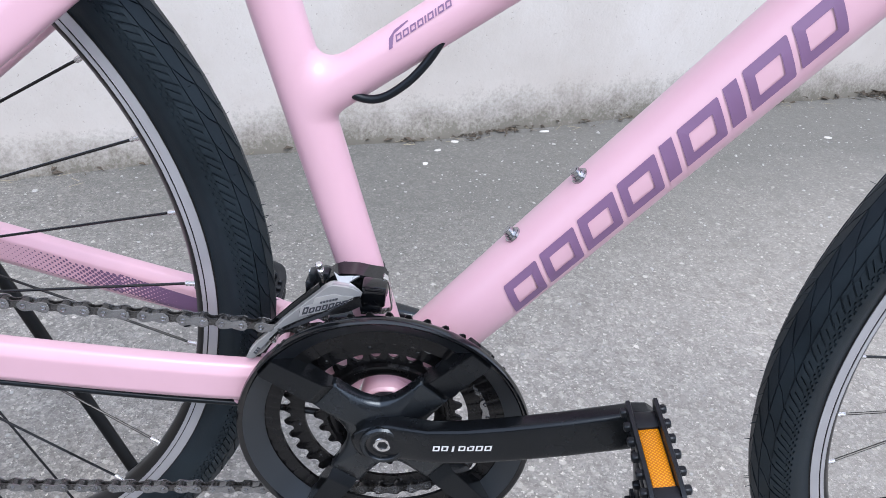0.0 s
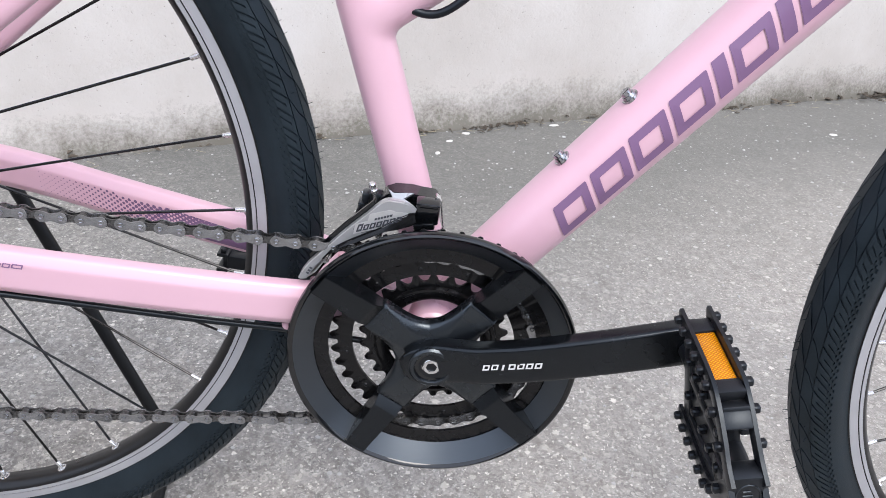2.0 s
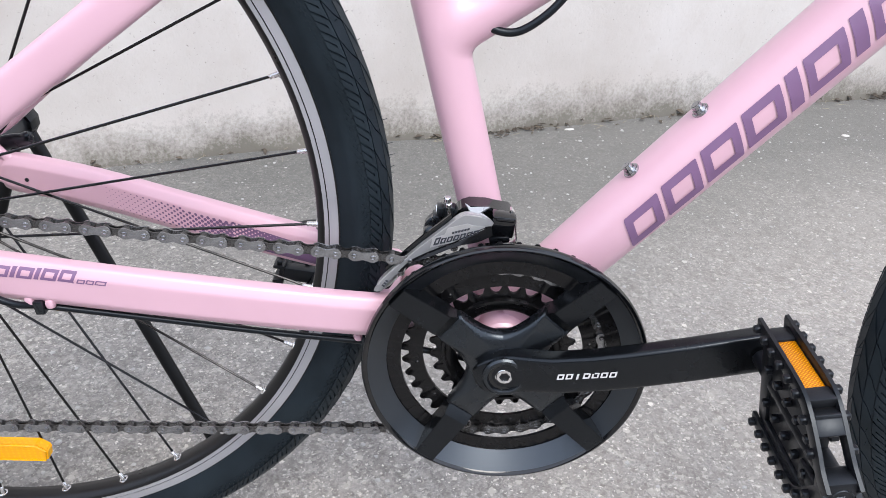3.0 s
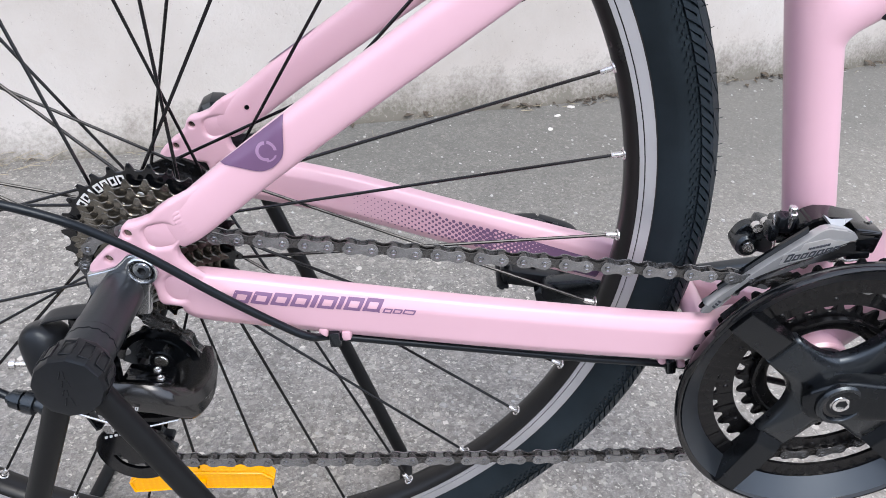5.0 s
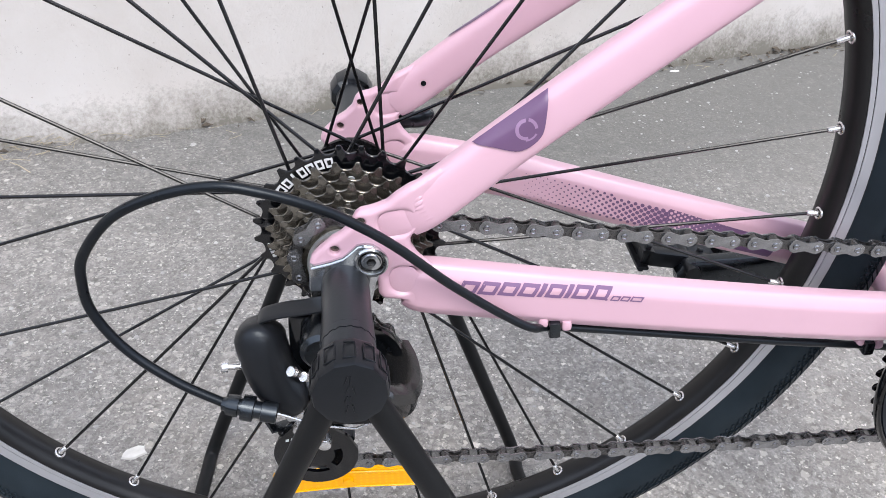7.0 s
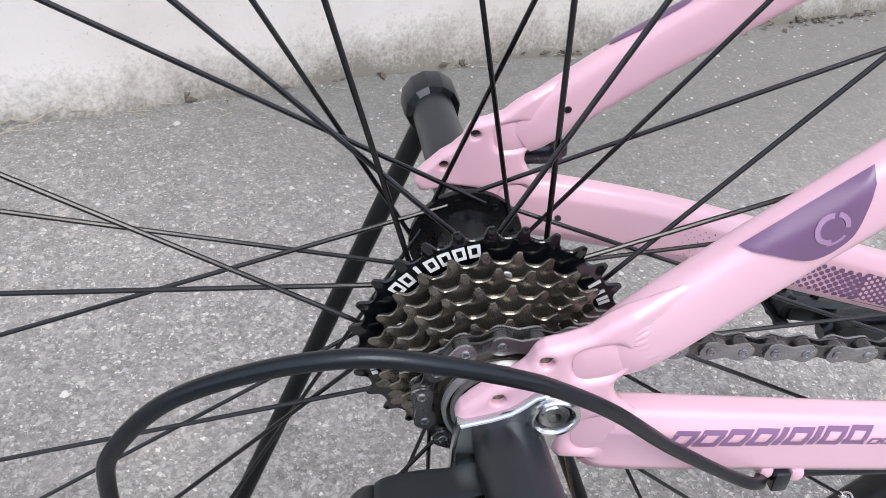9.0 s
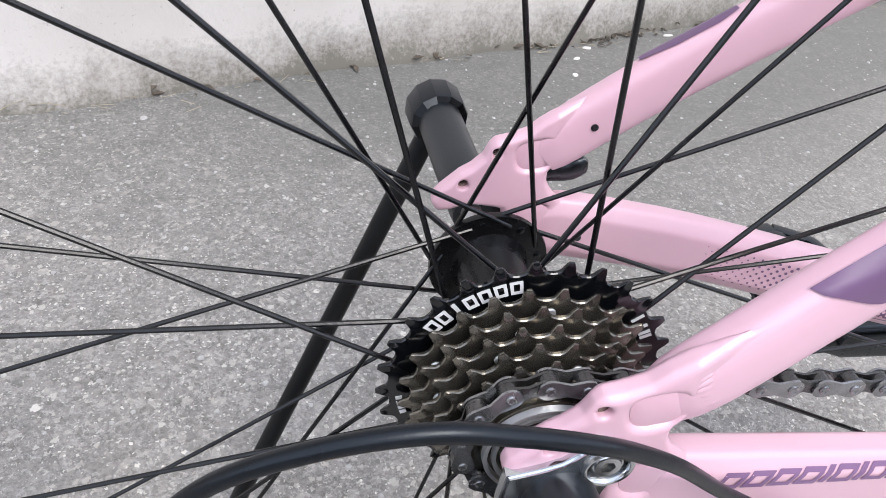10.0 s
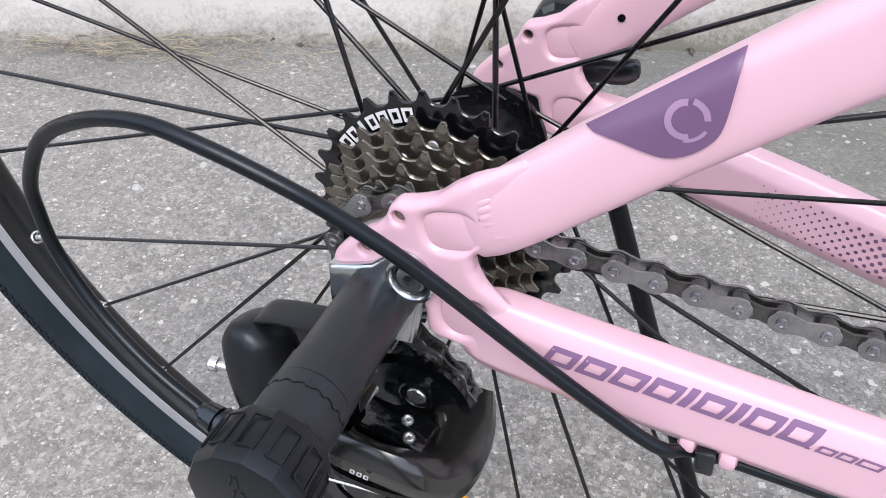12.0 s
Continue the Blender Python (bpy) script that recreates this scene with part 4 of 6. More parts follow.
# ---- crankset ----
def crankset():
    rings = []
    for n, y, inner in ((48, -0.0585, 0.0750), (36, -0.0490, 0.0590), (26, -0.0420, 0.0400)):
        pitch = 0.0127 / (2 * math.sin(math.pi / n))
        outer = teeth_loop((0, 0), n, pitch - 0.0034, pitch + 0.0022, phase=3.0)
        ins = circle((0, 0), inner, len(outer), 3.0, 363.0)
        bm = bmesh.new()
        ringplate(bm, outer, ins, y - 0.0012, y + 0.0012)
        for v in bm.verts:
            if math.hypot(v.co.x, v.co.z) > pitch + 0.0005:
                v.co.y = y + (v.co.y - y) * 0.5
        rings.append((bm, y, inner))
    # dished guard: rounded glossy lip, steep bowl, short step and flat inner flange
    bm = bmesh.new()
    prof = [(0.0755, -0.0572), (0.0755, -0.0582), (0.0765, -0.0588), (0.0845, -0.0588), (0.0850, -0.0592), (0.0853, -0.0606), (0.0985, -0.0712), (0.0995, -0.0724), (0.1006, -0.0730), (0.1018, -0.0724), (0.1026, -0.0705), (0.1026, -0.0680), (0.1016, -0.0655), (0.0870, -0.0570)]
    lathe(bm, prof, (0, 0, 0), 160)
    guard = part("crankset", bm, GLOSS, bicycle, "black triple crankset with dished plastic chain guard")
    guard.matrix_basis = Matrix.Translation((BB[0], 0.007, BB[1]))
    bm = bmesh.new()
    lathe(bm, [(0.0853, -0.06075), (0.0982, -0.07110), (0.0982, -0.07085), (0.0853, -0.0605)], (0, 0, 0), 160)
    part("guard_bowl", bm, BOWLBLACK, guard, "satin black sloping band of the guard")
    for bm, y, inner in rings:
        part("chainring", bm, STEELBLACK, guard, "black steel chainring", 30)
    # stepped carrier of the smallest ring
    bm = bmesh.new()
    lathe(bm, [(0.0345, -0.0435), (0.0370, -0.0455), (0.0420, -0.0460), (0.0435, -0.0480), (0.0455, -0.0480), (0.0460, -0.0445), (0.038, -0.0405)], (0, 0, 0), 96)
    part("ring_carrier", bm, STEELBLACK, guard)
    # pressed dimples round the flange of the middle ring
    bm = bmesh.new()
    for k in range(12):
        w = radians(30 * k + 11)
        lathe(bm, [(0.0010, -0.0508), (0.0017, -0.0502)], (0.0640 * math.cos(w), 0, 0.0640 * math.sin(w)), 10, closed=False)
    each_part("rivet", bm, STEELBLACK, guard)
    # four-armed spider: low dome, hollow flanks, arms that end in a bevel
    arms = (50.5, 143.0, 237.0, 320.0)
    loop = []
    for k in range(192):
        w = 360.0 * k / 192
        off = min(abs((w - a + 180) % 360 - 180) for a in arms)
        straight = 0.0122 / max(0.02, math.sin(radians(off)))
        r = (straight ** 3 + 0.0245 ** 3) ** (1 / 3)
        loop.append((w, min(0.0535 / max(0.3, math.cos(radians(off))), r)))
    bm = bmesh.new()
    lev = ((1.0, 0.0, -0.0570), (1.0, 0.0, -0.0612), (1.0, -0.0006, -0.0630), (1.0, -0.0020, -0.0645), (1.0, -0.0040, -0.0655), (0.7, -0.003, -0.0672), (0.35, 0.0, -0.0685))
    rows = [[bm.verts.new(((f * r + d) * math.cos(radians(w)), y, (f * r + d) * math.sin(radians(w)))) for w, r in loop] for f, d, y in lev]
    for a, b in zip(rows, rows[1:]):
        for k in range(192):
            bm.faces.new((a[k], a[(k + 1) % 192], b[(k + 1) % 192], b[k]))
    bm.faces.new(rows[0])
    bm.faces.new(rows[-1])
    part("spider", bm, SATIN, guard, "satin black four-arm spider", 40)
    for a in arms:
        # the arm's end: bevel facet, then a narrow box that runs out into the lip
        bm = bmesh.new()
        c, s = math.cos(radians(a)), math.sin(radians(a))

        def at(r, t, y):
            return bm.verts.new((r * c - t * s, y, r * s + t * c))

        secs = []
        for r, h, h2, y in ((0.0450, 0.0112, 0.0108, -0.0600), (0.0505, 0.0112, 0.0107, -0.0640), (0.0585, 0.0108, 0.0096, -0.0692), (0.0800, 0.0102, 0.0086, -0.0720), (0.0985, 0.0098, 0.0080, -0.0744)):
            secs.append([at(r, -h, -0.056), at(r, h, -0.056), at(r, h2, y), at(r, -h2, y)])
        for p, q in zip(secs, secs[1:]):
            for k in range(4):
                bm.faces.new((p[k], p[(k + 1) % 4], q[(k + 1) % 4], q[k]))
        bm.faces.new(secs[0])
        bm.faces.new(secs[-1])
        bmesh.ops.recalc_face_normals(bm, faces=bm.faces[:])
        bmesh.ops.bevel(bm, geom=bm.edges[:], offset=0.0004, segments=2, affect="EDGES")
        part("guard_arm", bm, ARMBLACK, guard, "", 20)
    # crank arm: flat face, crisp edges, round boss
    bm = bmesh.new()
    line = ((-0.0165, -0.0740, 0.008), (-0.0150, -0.0755, 0.0120), (-0.010, -0.0762, 0.0150), (0.0, -0.0765, 0.0166), (0.010, -0.0785, 0.0162), (0.020, -0.0825, 0.0156), (0.035, -0.0880, 0.0151), (0.060, -0.0925, 0.0149), (0.085, -0.0950, 0.0149), (0.120, -0.0970, 0.0150), (0.1640, -0.0980, 0.0152), (0.1720, -0.0980, 0.0135), (0.1765, -0.0975, 0.0095), (0.1785, -0.0960, 0.005))
    pts = [Vector((x, f + 0.0072, 0.28 * x)) for x, f, _ in line]
    sweep(bm, pts, [(0.0072, w) for _, _, w in line], 36, power=6.0)
    part("crank_arm", bm, ARMBLACK, guard, "satin black crank arm with white printed mark", 28)
    bm = bmesh.new()
    lathe(bm, [(0.0116, -0.0778), (0.0124, -0.0790), (0.0146, -0.0790), (0.0160, -0.0776), (0.0164, -0.068), (0.0116, -0.068)], (0, 0, 0), 48)
    part("bolt_collar", bm, SATIN, guard)
    bm = bmesh.new()
    lathe(bm, [(0.0114, -0.0768), (0.0114, -0.070), (0.0072, -0.070), (0.0072, -0.0758)], (0, 0, 0), 48)
    part("dust_ring", bm, GLOSS, guard)
    bm = bmesh.new()
    plate(bm, circle((0, 0), 0.0068, 28), [circle((0, 0), 0.0040, 6, 10, 370)], -0.0775, -0.0715)
    rim = [e for e in bm.edges if min(math.hypot(v.co.x, v.co.z) for v in e.verts) > 0.006 and all(abs(v.co.y + 0.0775) < 1e-5 for v in e.verts) and len(e.link_faces) == 2 and e.calc_face_angle(0) > 0.6]
    bmesh.ops.bevel(bm, geom=rim, offset=0.0012, segments=3, affect="EDGES")
    bolt = part("crank_bolt", bm, CHROME, guard, "bright steel socket bolt", 30)
    bm = bmesh.new()
    lathe(bm, [(0.0042, -0.0735), (0.0042, -0.0720)], (0, 0, 0), 12, closed=False)
    part("socket_floor", bm, STEELBLACK, bolt)
    # white mark on the arm: plain slanted blocks
    bm = bmesh.new()
    for k in range(7):
        x0 = 0.0345 + 0.00565 * k
        w, dz = 0.0045, 0.256
        z0 = 0.0092 + (x0 - 0.0345) * dz
        yy = -0.0880 - (x0 - 0.035) * 0.160
        if k == 2:
            plate(bm, [(x0 + 0.0014, z0), (x0 + 0.0028, z0 + 0.0004), (x0 + 0.0033, z0 + 0.0050), (x0 + 0.0019, z0 + 0.0046)], [], yy - 0.0012, yy + 0.001)
        else:
            hollow(bm, lambda u, v: (x0 + w * u + 0.0005 * v, yy - 0.0011 - 0.160 * w * (u - 0.5), z0 + w * dz * u + 0.0047 * v), 0.25, 0.24)
    each_part("mark_bar", bm, WHITEINK, guard)
    # the far crank arm
    bm = bmesh.new()
    pts = [Vector((0.018, 0.062, 0.006)), Vector((0.0, 0.064, 0.0)), Vector((-0.05, 0.074, -0.014)), Vector((-0.10, 0.086, -0.029)), Vector((-0.159, 0.100, -0.046)), Vector((-0.172, 0.100, -0.050))]
    sweep(bm, pts, list(zip((0.007, 0.009, 0.0085, 0.008, 0.0075, 0.006), (0.010, 0.020, 0.016, 0.015, 0.0150, 0.006))), 24, power=4.0)
    part("crank_arm", bm, SATIN, guard)
    return guard


guard = crankset()


def pedal(m, lit=True, blunt=0.0):
    """A resin platform pedal, built with its axle along -y from the origin: thickness in x, platform in z."""
    bm = bmesh.new()
    sweep(bm, [(0, 0.014, 0), (0, -0.098, 0)], 0.0066, 16)
    block(bm, (0, -0.0080, 0.000), (0.0140, 0.012, 0.068), None, 0.002)
    block(bm, (0, -0.0440, 0.000), (0.0095, 0.062, 0.056), None, 0.002)
    block(bm, (0, -0.0360, -0.0330), (0.0140, 0.064, 0.010), None, 0.002)
    block(bm, (0, -0.0960, -0.0040), (0.0190, 0.014, 0.024), None, 0.0025)
    block(bm, (0, -0.0800, -0.0170), (0.0150, 0.030, 0.016), None, 0.0025)
    body = part("pedal", bm, MATT, bicycle, "black plastic platform pedal with amber reflector" if lit else "black plastic platform pedal")
    body.matrix_basis = m
    for x in (-0.0080, 0.0080):
        for s in (-1, 1):
            bm = bmesh.new()
            pts = smooth_path([(x, 0.0005, s * 0.0375), (x, -0.030, s * 0.0375), (x, -0.060, s * 0.0365), (x, -0.0720, s * (0.0320 + 0.2 * blunt)), (x, -0.0850, s * (0.0185 + 0.75 * blunt)), (x * 1.04, -0.0940, s * (0.0080 + blunt)), (x * 1.05, -0.1030, s * 0.0010)], 4)
            sweep(bm, pts, [(0.0052, 0.0016)] * len(pts), 8, power=5)
            part("cage_rail", bm, MATT, body, "", 30)
    for s in (-1, 1):
        if lit and s > 0:
            bm = bmesh.new()
            block(bm, (0, -0.0400, 0.0352), (0.0118, 0.0430, 0.004), None, 0.0006)
            part("reflector", bm, AMBER, body, "amber pedal reflector")
        else:
            bm = bmesh.new()
            block(bm, (0, -0.0400, s * 0.0345), (0.0140, 0.0430, 0.005), None, 0.0006)
            part("reflector_cover", bm, MATT, body)
        for y, d in ((-0.0670, 0.0110), (-0.0120, 0.0130)):
            bm = bmesh.new()
            block(bm, (0, y, s * 0.0355), (0.0150, d, 0.006), None, 0.0008)
            part("reflector_holder", bm, MATT, body)
        bm = bmesh.new()
        block(bm, (0, -0.0740, s * 0.0290), (0.0142, 0.0120, 0.0070), Matrix.Rotation(radians(-s * 14), 4, "X"), 0.0010)
        part("end_step", bm, MATT, body)
        bm = bmesh.new()
        block(bm, (0, -0.0770, s * 0.0230), (0.0150, 0.016, 0.0100), Matrix.Rotation(radians(-s * 44), 4, "X"), 0.0012)
        part("end_bridge", bm, MATT, body)
    # grip studs on both faces
    stud = bmesh.new()
    block(stud, (0, 0, 0), (0.0056, 0.0046, 0.0048), None, 0.0009, 1)
    stud_me = mesh_of("grip_stud", stud, MATT)
    for x in (-1, 1):
        for s in (-1, 1):
            for j in range(8):
                z = (0.0375, 0.0375, 0.0375, 0.0375, 0.0372, 0.0362, 0.0280, 0.0150)[j]
                piece("grip_stud", stud_me, body, Matrix.Translation((x * 0.0106, -0.004 - 0.0118 * j, s * z)))
            for j in range(5):
                piece("grip_stud", stud_me, body, Matrix.Translation((x * 0.0066, -0.014 - 0.015 * j, s * 0.0130)))
    bm = bmesh.new()
    sweep(bm, [(0.0062 * math.cos(w), -0.1030, -0.0040 + 0.0072 * math.sin(w)) for w in [2 * math.pi * k / 24 for k in range(25)]], [(0.0005, 0.0005)] * 25, 6, caps=False)
    for k in range(3):
        rod(bm, (-0.003, -0.1032, -0.0070 + 0.003 * k), (0.0032 - 0.001 * k, -0.1032, -0.0070 + 0.003 * k), 0.0005, 6)
    part("end_mark", bm, SATIN, body)


pedal(Matrix.Translation((0.1655, -0.1070, 0.3170)) @ Matrix.Rotation(radians(-12), 4, "Y"))
pedal(Matrix.Translation((-0.161, 0.109, 0.2310)) @ Matrix.Rotation(radians(96), 4, "Y") @ Matrix.Rotation(math.pi, 4, "Z"), False, 0.018)


# ---- chain ----
GUIDE, TENSION = (-0.4285, 0.2800), (-0.4545, 0.2050)


def chain_path():
    """Samples (x, y, z) at one link's pitch round rings and pulleys, upper run first."""
    wheels = [((BB[0], BB[1]), 0.0729, -1, -0.0420), (TENSION, 0.0222, -1, -0.0575), (GUIDE, 0.0222, 1, -0.0585), (HUB, 0.0268, -1, -0.0590)]
    tang = []
    for i in range(4):
        (c0, r0, s0, _), (c1, r1, s1, _) = wheels[i], wheels[(i + 1) % 4]
        dx, dz = c1[0] - c0[0], c1[1] - c0[1]
        L, al = math.hypot(dx, dz), math.atan2(dz, dx)
        be = al + math.acos((s1 * r1 - s0 * r0) / L)
        nx, nz = math.cos(be), math.sin(be)
        tang.append(((c0[0] - s0 * r0 * nx, c0[1] - s0 * r0 * nz), (c1[0] - s1 * r1 * nx, c1[1] - s1 * r1 * nz)))
    pts = []
    for i in range(4):
        c, r, s, y = wheels[i]
        a, b = tang[i - 1][1], tang[i][0]
        w0, w1 = math.atan2(a[1] - c[1], a[0] - c[0]), math.atan2(b[1] - c[1], b[0] - c[0])
        sweep_by = (w1 - w0) % (2 * math.pi) if s > 0 else -((w0 - w1) % (2 * math.pi))
        for k in range(41):
            w = w0 + sweep_by * k / 40
            pts.append(Vector((c[0] + r * math.cos(w), y, c[1] + r * math.sin(w))))
        y2 = wheels[(i + 1) % 4][3]
        p, q = Vector((b[0], y, b[1])), Vector((tang[i][1][0], y2, tang[i][1][1]))
        for k in range(1, 60):
            m = p.lerp(q, k / 60)
            if i == 0:
                m.z -= 0.002 * math.sin(math.pi * k / 60)
            pts.append(m)
    return pts + pts[:1]


def chain():
    pts = chain_path()
    dist = [0.0]
    for a, b in zip(pts, pts[1:]):
        dist.append(dist[-1] + (b - a).length)
    n = 2 * round(dist[-1] / 0.0127 / 2)
    step = dist[-1] / n
    joints, j = [], 0
    for k in range(n):
        while dist[j + 1] < k * step:
            j += 1
        f = (k * step - dist[j]) / max(1e-9, dist[j + 1] - dist[j])
        joints.append(pts[j].lerp(pts[j + 1], f))

    def bone(w):
        """The waisted outline of a link plate, one pitch long."""
        right = circle((0.00635, 0), w, 9, -100, 100)
        left = circle((-0.00635, 0), w, 9, 80, 280)
        return right + [(0.0, w * 0.64)] + left + [(0.0, -w * 0.64)]

    bm = bmesh.new()
    for y in (-0.0033, 0.0025):
        plate(bm, bone(0.0041), [], y, y + 0.0009)
    for x in (-0.00635, 0.00635):
        lathe(bm, [(0.0008, -0.0037), (0.0013, -0.0040), (0.0017, -0.0038), (0.0019, -0.0034), (0.0019, 0.0036)], (x, 0, 0), 12, closed=False)
    outer = mesh_of("outer_link", bm, CHAIN, 30)
    bm = bmesh.new()
    for y in (-0.0022, 0.0012):
        plate(bm, bone(0.0038), [], y, y + 0.0010)
    for x in (-0.00635, 0.00635):
        lathe(bm, [(0.0037, -0.0012), (0.0037, 0.0012)], (x, 0, 0), 14, closed=False)
    inner = mesh_of("inner_link", bm, CHAINDARK, 30)
    root = tagged(new("chain"), "grey steel roller chain")
    root.parent = bicycle
    for k in range(n):
        a, b = joints[k], joints[(k + 1) % n]
        d = (b - a).normalized()
        y = Vector((0, 1, 0))
        y = (y - d * y.dot(d)).normalized()
        z = d.cross(y)
        m = Matrix((d, y, z)).transposed().to_4x4()
        m.translation = (a + b) / 2
        piece("outer_link" if k % 2 else "inner_link", outer if k % 2 else inner, root, m)


chain()


# ---- derailleurs, cables and decals of the bicycle, in world places ----
OFF = bicycle.location.copy()


def wpart(name, bm, mat, parent=None, label="", sharp=38):
    """A part whose mesh was built in world places, under the bicycle or one of its parts that stand at its origin."""
    bmesh.ops.translate(bm, vec=-OFF, verts=bm.verts[:])
    return part(name, bm, mat, parent or bicycle, label, sharp)


def weach(name, bm, mat, parent):
    bmesh.ops.translate(bm, vec=-OFF, verts=bm.verts[:])
    return each_part(name, bm, mat, parent)


def front_derailleur():
    # band round the seat tube, and the black link housing in front of it
    bm = bmesh.new()
    ax = Vector((-0.281, 0, 1)).normalized()
    c = Vector((-0.0225, 0, 0.3870))
    sweep(bm, [c - ax * 0.0070, c + ax * 0.0070], 0.0176, 32)
    arch = [(-0.0440, 0.3900), (-0.0440, 0.4020), (-0.0400, 0.4080), (-0.0330, 0.4108), (-0.0220, 0.4108), (-0.0150, 0.4095), (-0.0065, 0.4085), (-0.0030, 0.4060), (-0.0020, 0.3960), (-0.0060, 0.3905), (-0.0170, 0.3880)]
    plate(bm, arch, [], -0.0340, -0.0165)
    sides = [e for e in bm.edges if len(e.link_faces) == 2 and e.calc_face_angle(0) > 0.6]
    bmesh.ops.bevel(bm, geom=sides, offset=0.0012, segments=2, affect="EDGES")
    body = wpart("front_derailleur", bm, GLOSS, None, "black front derailleur with a silver cage, clamped to the seat tube", 30)
    # link box beside the plate's head, with a milled slot
    bm = bmesh.new()
    block(bm, (-0.0105, -0.0390, 0.4020), (0.0165, 0.0130, 0.0150), Matrix.Rotation(radians(5), 4, "Y"), 0.0016)
    block(bm, (-0.0095, -0.0430, 0.4075), (0.0120, 0.0060, 0.0022), Matrix.Rotation(radians(3), 4, "Y"), 0.0006)
    block(bm, (-0.0120, -0.0420, 0.3925), (0.0140, 0.0080, 0.0050), Matrix.Rotation(radians(-8), 4, "Y"), 0.0012)
    wpart("link_box", bm, GLOSS, body)
    # outer cage plate: long tail curving up to a blunt head, folded along a crease
    low = smooth_path([(-0.0905, 0, 0.3480), (-0.0856, 0, 0.3560), (-0.0791, 0, 0.3640), (-0.0733, 0, 0.3705), (-0.0676, 0, 0.3745), (-0.0551, 0, 0.3805), (-0.0403, 0, 0.3881), (-0.0268, 0, 0.3921), (-0.0172, 0, 0.3978)], 4)
    top = smooth_path([(-0.0172, 0, 0.4060), (-0.0214, 0, 0.4098), (-0.0300, 0, 0.4113), (-0.0385, 0, 0.4108), (-0.0492, 0, 0.4012), (-0.0651, 0, 0.3860), (-0.0776, 0, 0.3727), (-0.0893, 0, 0.3600), (-0.0960, 0, 0.3490), (-0.0945, 0, 0.3472)], 4)
    crease = smooth_path([(-0.0790, 0, 0.3649), (-0.0713, 0, 0.3738), (-0.0630, 0, 0.3795), (-0.0527, 0, 0.3852), (-0.0400, 0, 0.3920), (-0.0307, 0, 0.3981), (-0.0223, 0, 0.4029), (-0.0182, 0, 0.4039)], 4)
    loop = [(p.x, p.z) for p in low[:8] + crease[1:] + top]
    bm = bmesh.new()
    plate(bm, loop, [], -0.0485, -0.0462)
    edge = [e for e in bm.edges if len(e.link_faces) == 2 and e.calc_face_angle(0) > 0.9 and all(v.co.y < -0.048 for v in e.verts)]
    bmesh.ops.bevel(bm, geom=edge, offset=0.0007, segments=2, affect="EDGES")
    wpart("cage_plate", bm, SILVER, body, "silver outer cage plate", 25)
    # pressed groove and the dark lower flange under it
    bm = bmesh.new()
    sweep(bm, [(p.x, -0.0485, p.z) for p in crease], [(0.0003, 0.0006)] * len(crease), 6)
    wpart("cage_groove", bm, STEELBLACK, body)
    bm = bmesh.new()
    n = len(crease)
    strip = [(crease[k], low[min(len(low) - 1, int(8 + k / (n - 1) * (len(low) - 9)))]) for k in range(n)]
    ups = [bm.verts.new((a.x, -0.0487, a.z - 0.0008)) for a, b in strip]
    lows = [bm.verts.new((b.x, -0.0502, b.z + 0.0004)) for a, b in strip]
    backs = [bm.verts.new((b.x, -0.0484, b.z + 0.0003)) for a, b in strip]
    for k in range(n - 1):
        bm.faces.new((ups[k], ups[k + 1], lows[k + 1], lows[k]))
        bm.faces.new((lows[k], lows[k + 1], backs[k + 1], backs[k]))
    wpart("cage_flange", bm, STEELBLACK, body, "dark lower flange")
    # black link plate that shows above the silver one
    bm = bmesh.new()
    plate(bm, [(p.x + 0.0005, p.z + 0.0050) for p in top[15:-8]] + [(p.x + 0.003, p.z - 0.003) for p in reversed(top[15:-8])], [], -0.0440, -0.0420)
    wpart("link_plate", bm, GLOSS, body)
    # folded top edge
    bm = bmesh.new()
    sweep(bm, [(p.x, -0.0455, p.z - 0.0006) for p in top[6:-6]], [(0.0030, 0.0006)] * (len(top) - 12), 8, power=4)
    wpart("cage_fold", bm, NICKEL, body)
    bm = bmesh.new()
    sweep(bm, [(-0.0915, -0.0405, 0.3480), (-0.0850, -0.0405, 0.3530), (-0.0800, -0.0405, 0.3600)], [(0.0068, 0.0007)] * 3, 8, power=4)
    wpart("tail_bridge", bm, NICKEL, body)
    # bright notched facet behind the head, leaning back
    bm = bmesh.new()
    fx = [(-0.0367, 0.4191), (-0.0329, 0.4160), (-0.0196, 0.4171), (-0.0261, 0.4119), (-0.0212, 0.4085), (-0.0225, 0.4072), (-0.0395, 0.4095), (-0.0334, 0.4126)]
    fv = []
    for x, z in fx:
        y = -0.0470 + (z - 0.4072) * 0.75
        fv.append((x, y, z - (y + 0.044) * 0.62))
    up = [bm.verts.new(p) for p in fv]
    dn = [bm.verts.new((x, y + 0.0008, z - 0.0014)) for x, y, z in fv]
    bm.faces.new(up)
    bm.faces.new(dn[::-1])
    for i in range(len(up)):
        bm.faces.new((up[i], dn[i], dn[(i + 1) % len(up)], up[(i + 1) % len(up)]))
    wpart("link_facet", bm, SILVER, body, "", 20)
    # inner cage plate
    bm = bmesh.new()
    plate(bm, [(p.x + 0.004, p.z - 0.006) for p in low + top], [], -0.0345, -0.0330)
    wpart("cage_plate", bm, STEELBLACK, body)
    # label panel: plain dark bars on a pale patch of the plate
    d = Vector((0.93, 0, 0.31)).normalized()
    bm = bmesh.new()
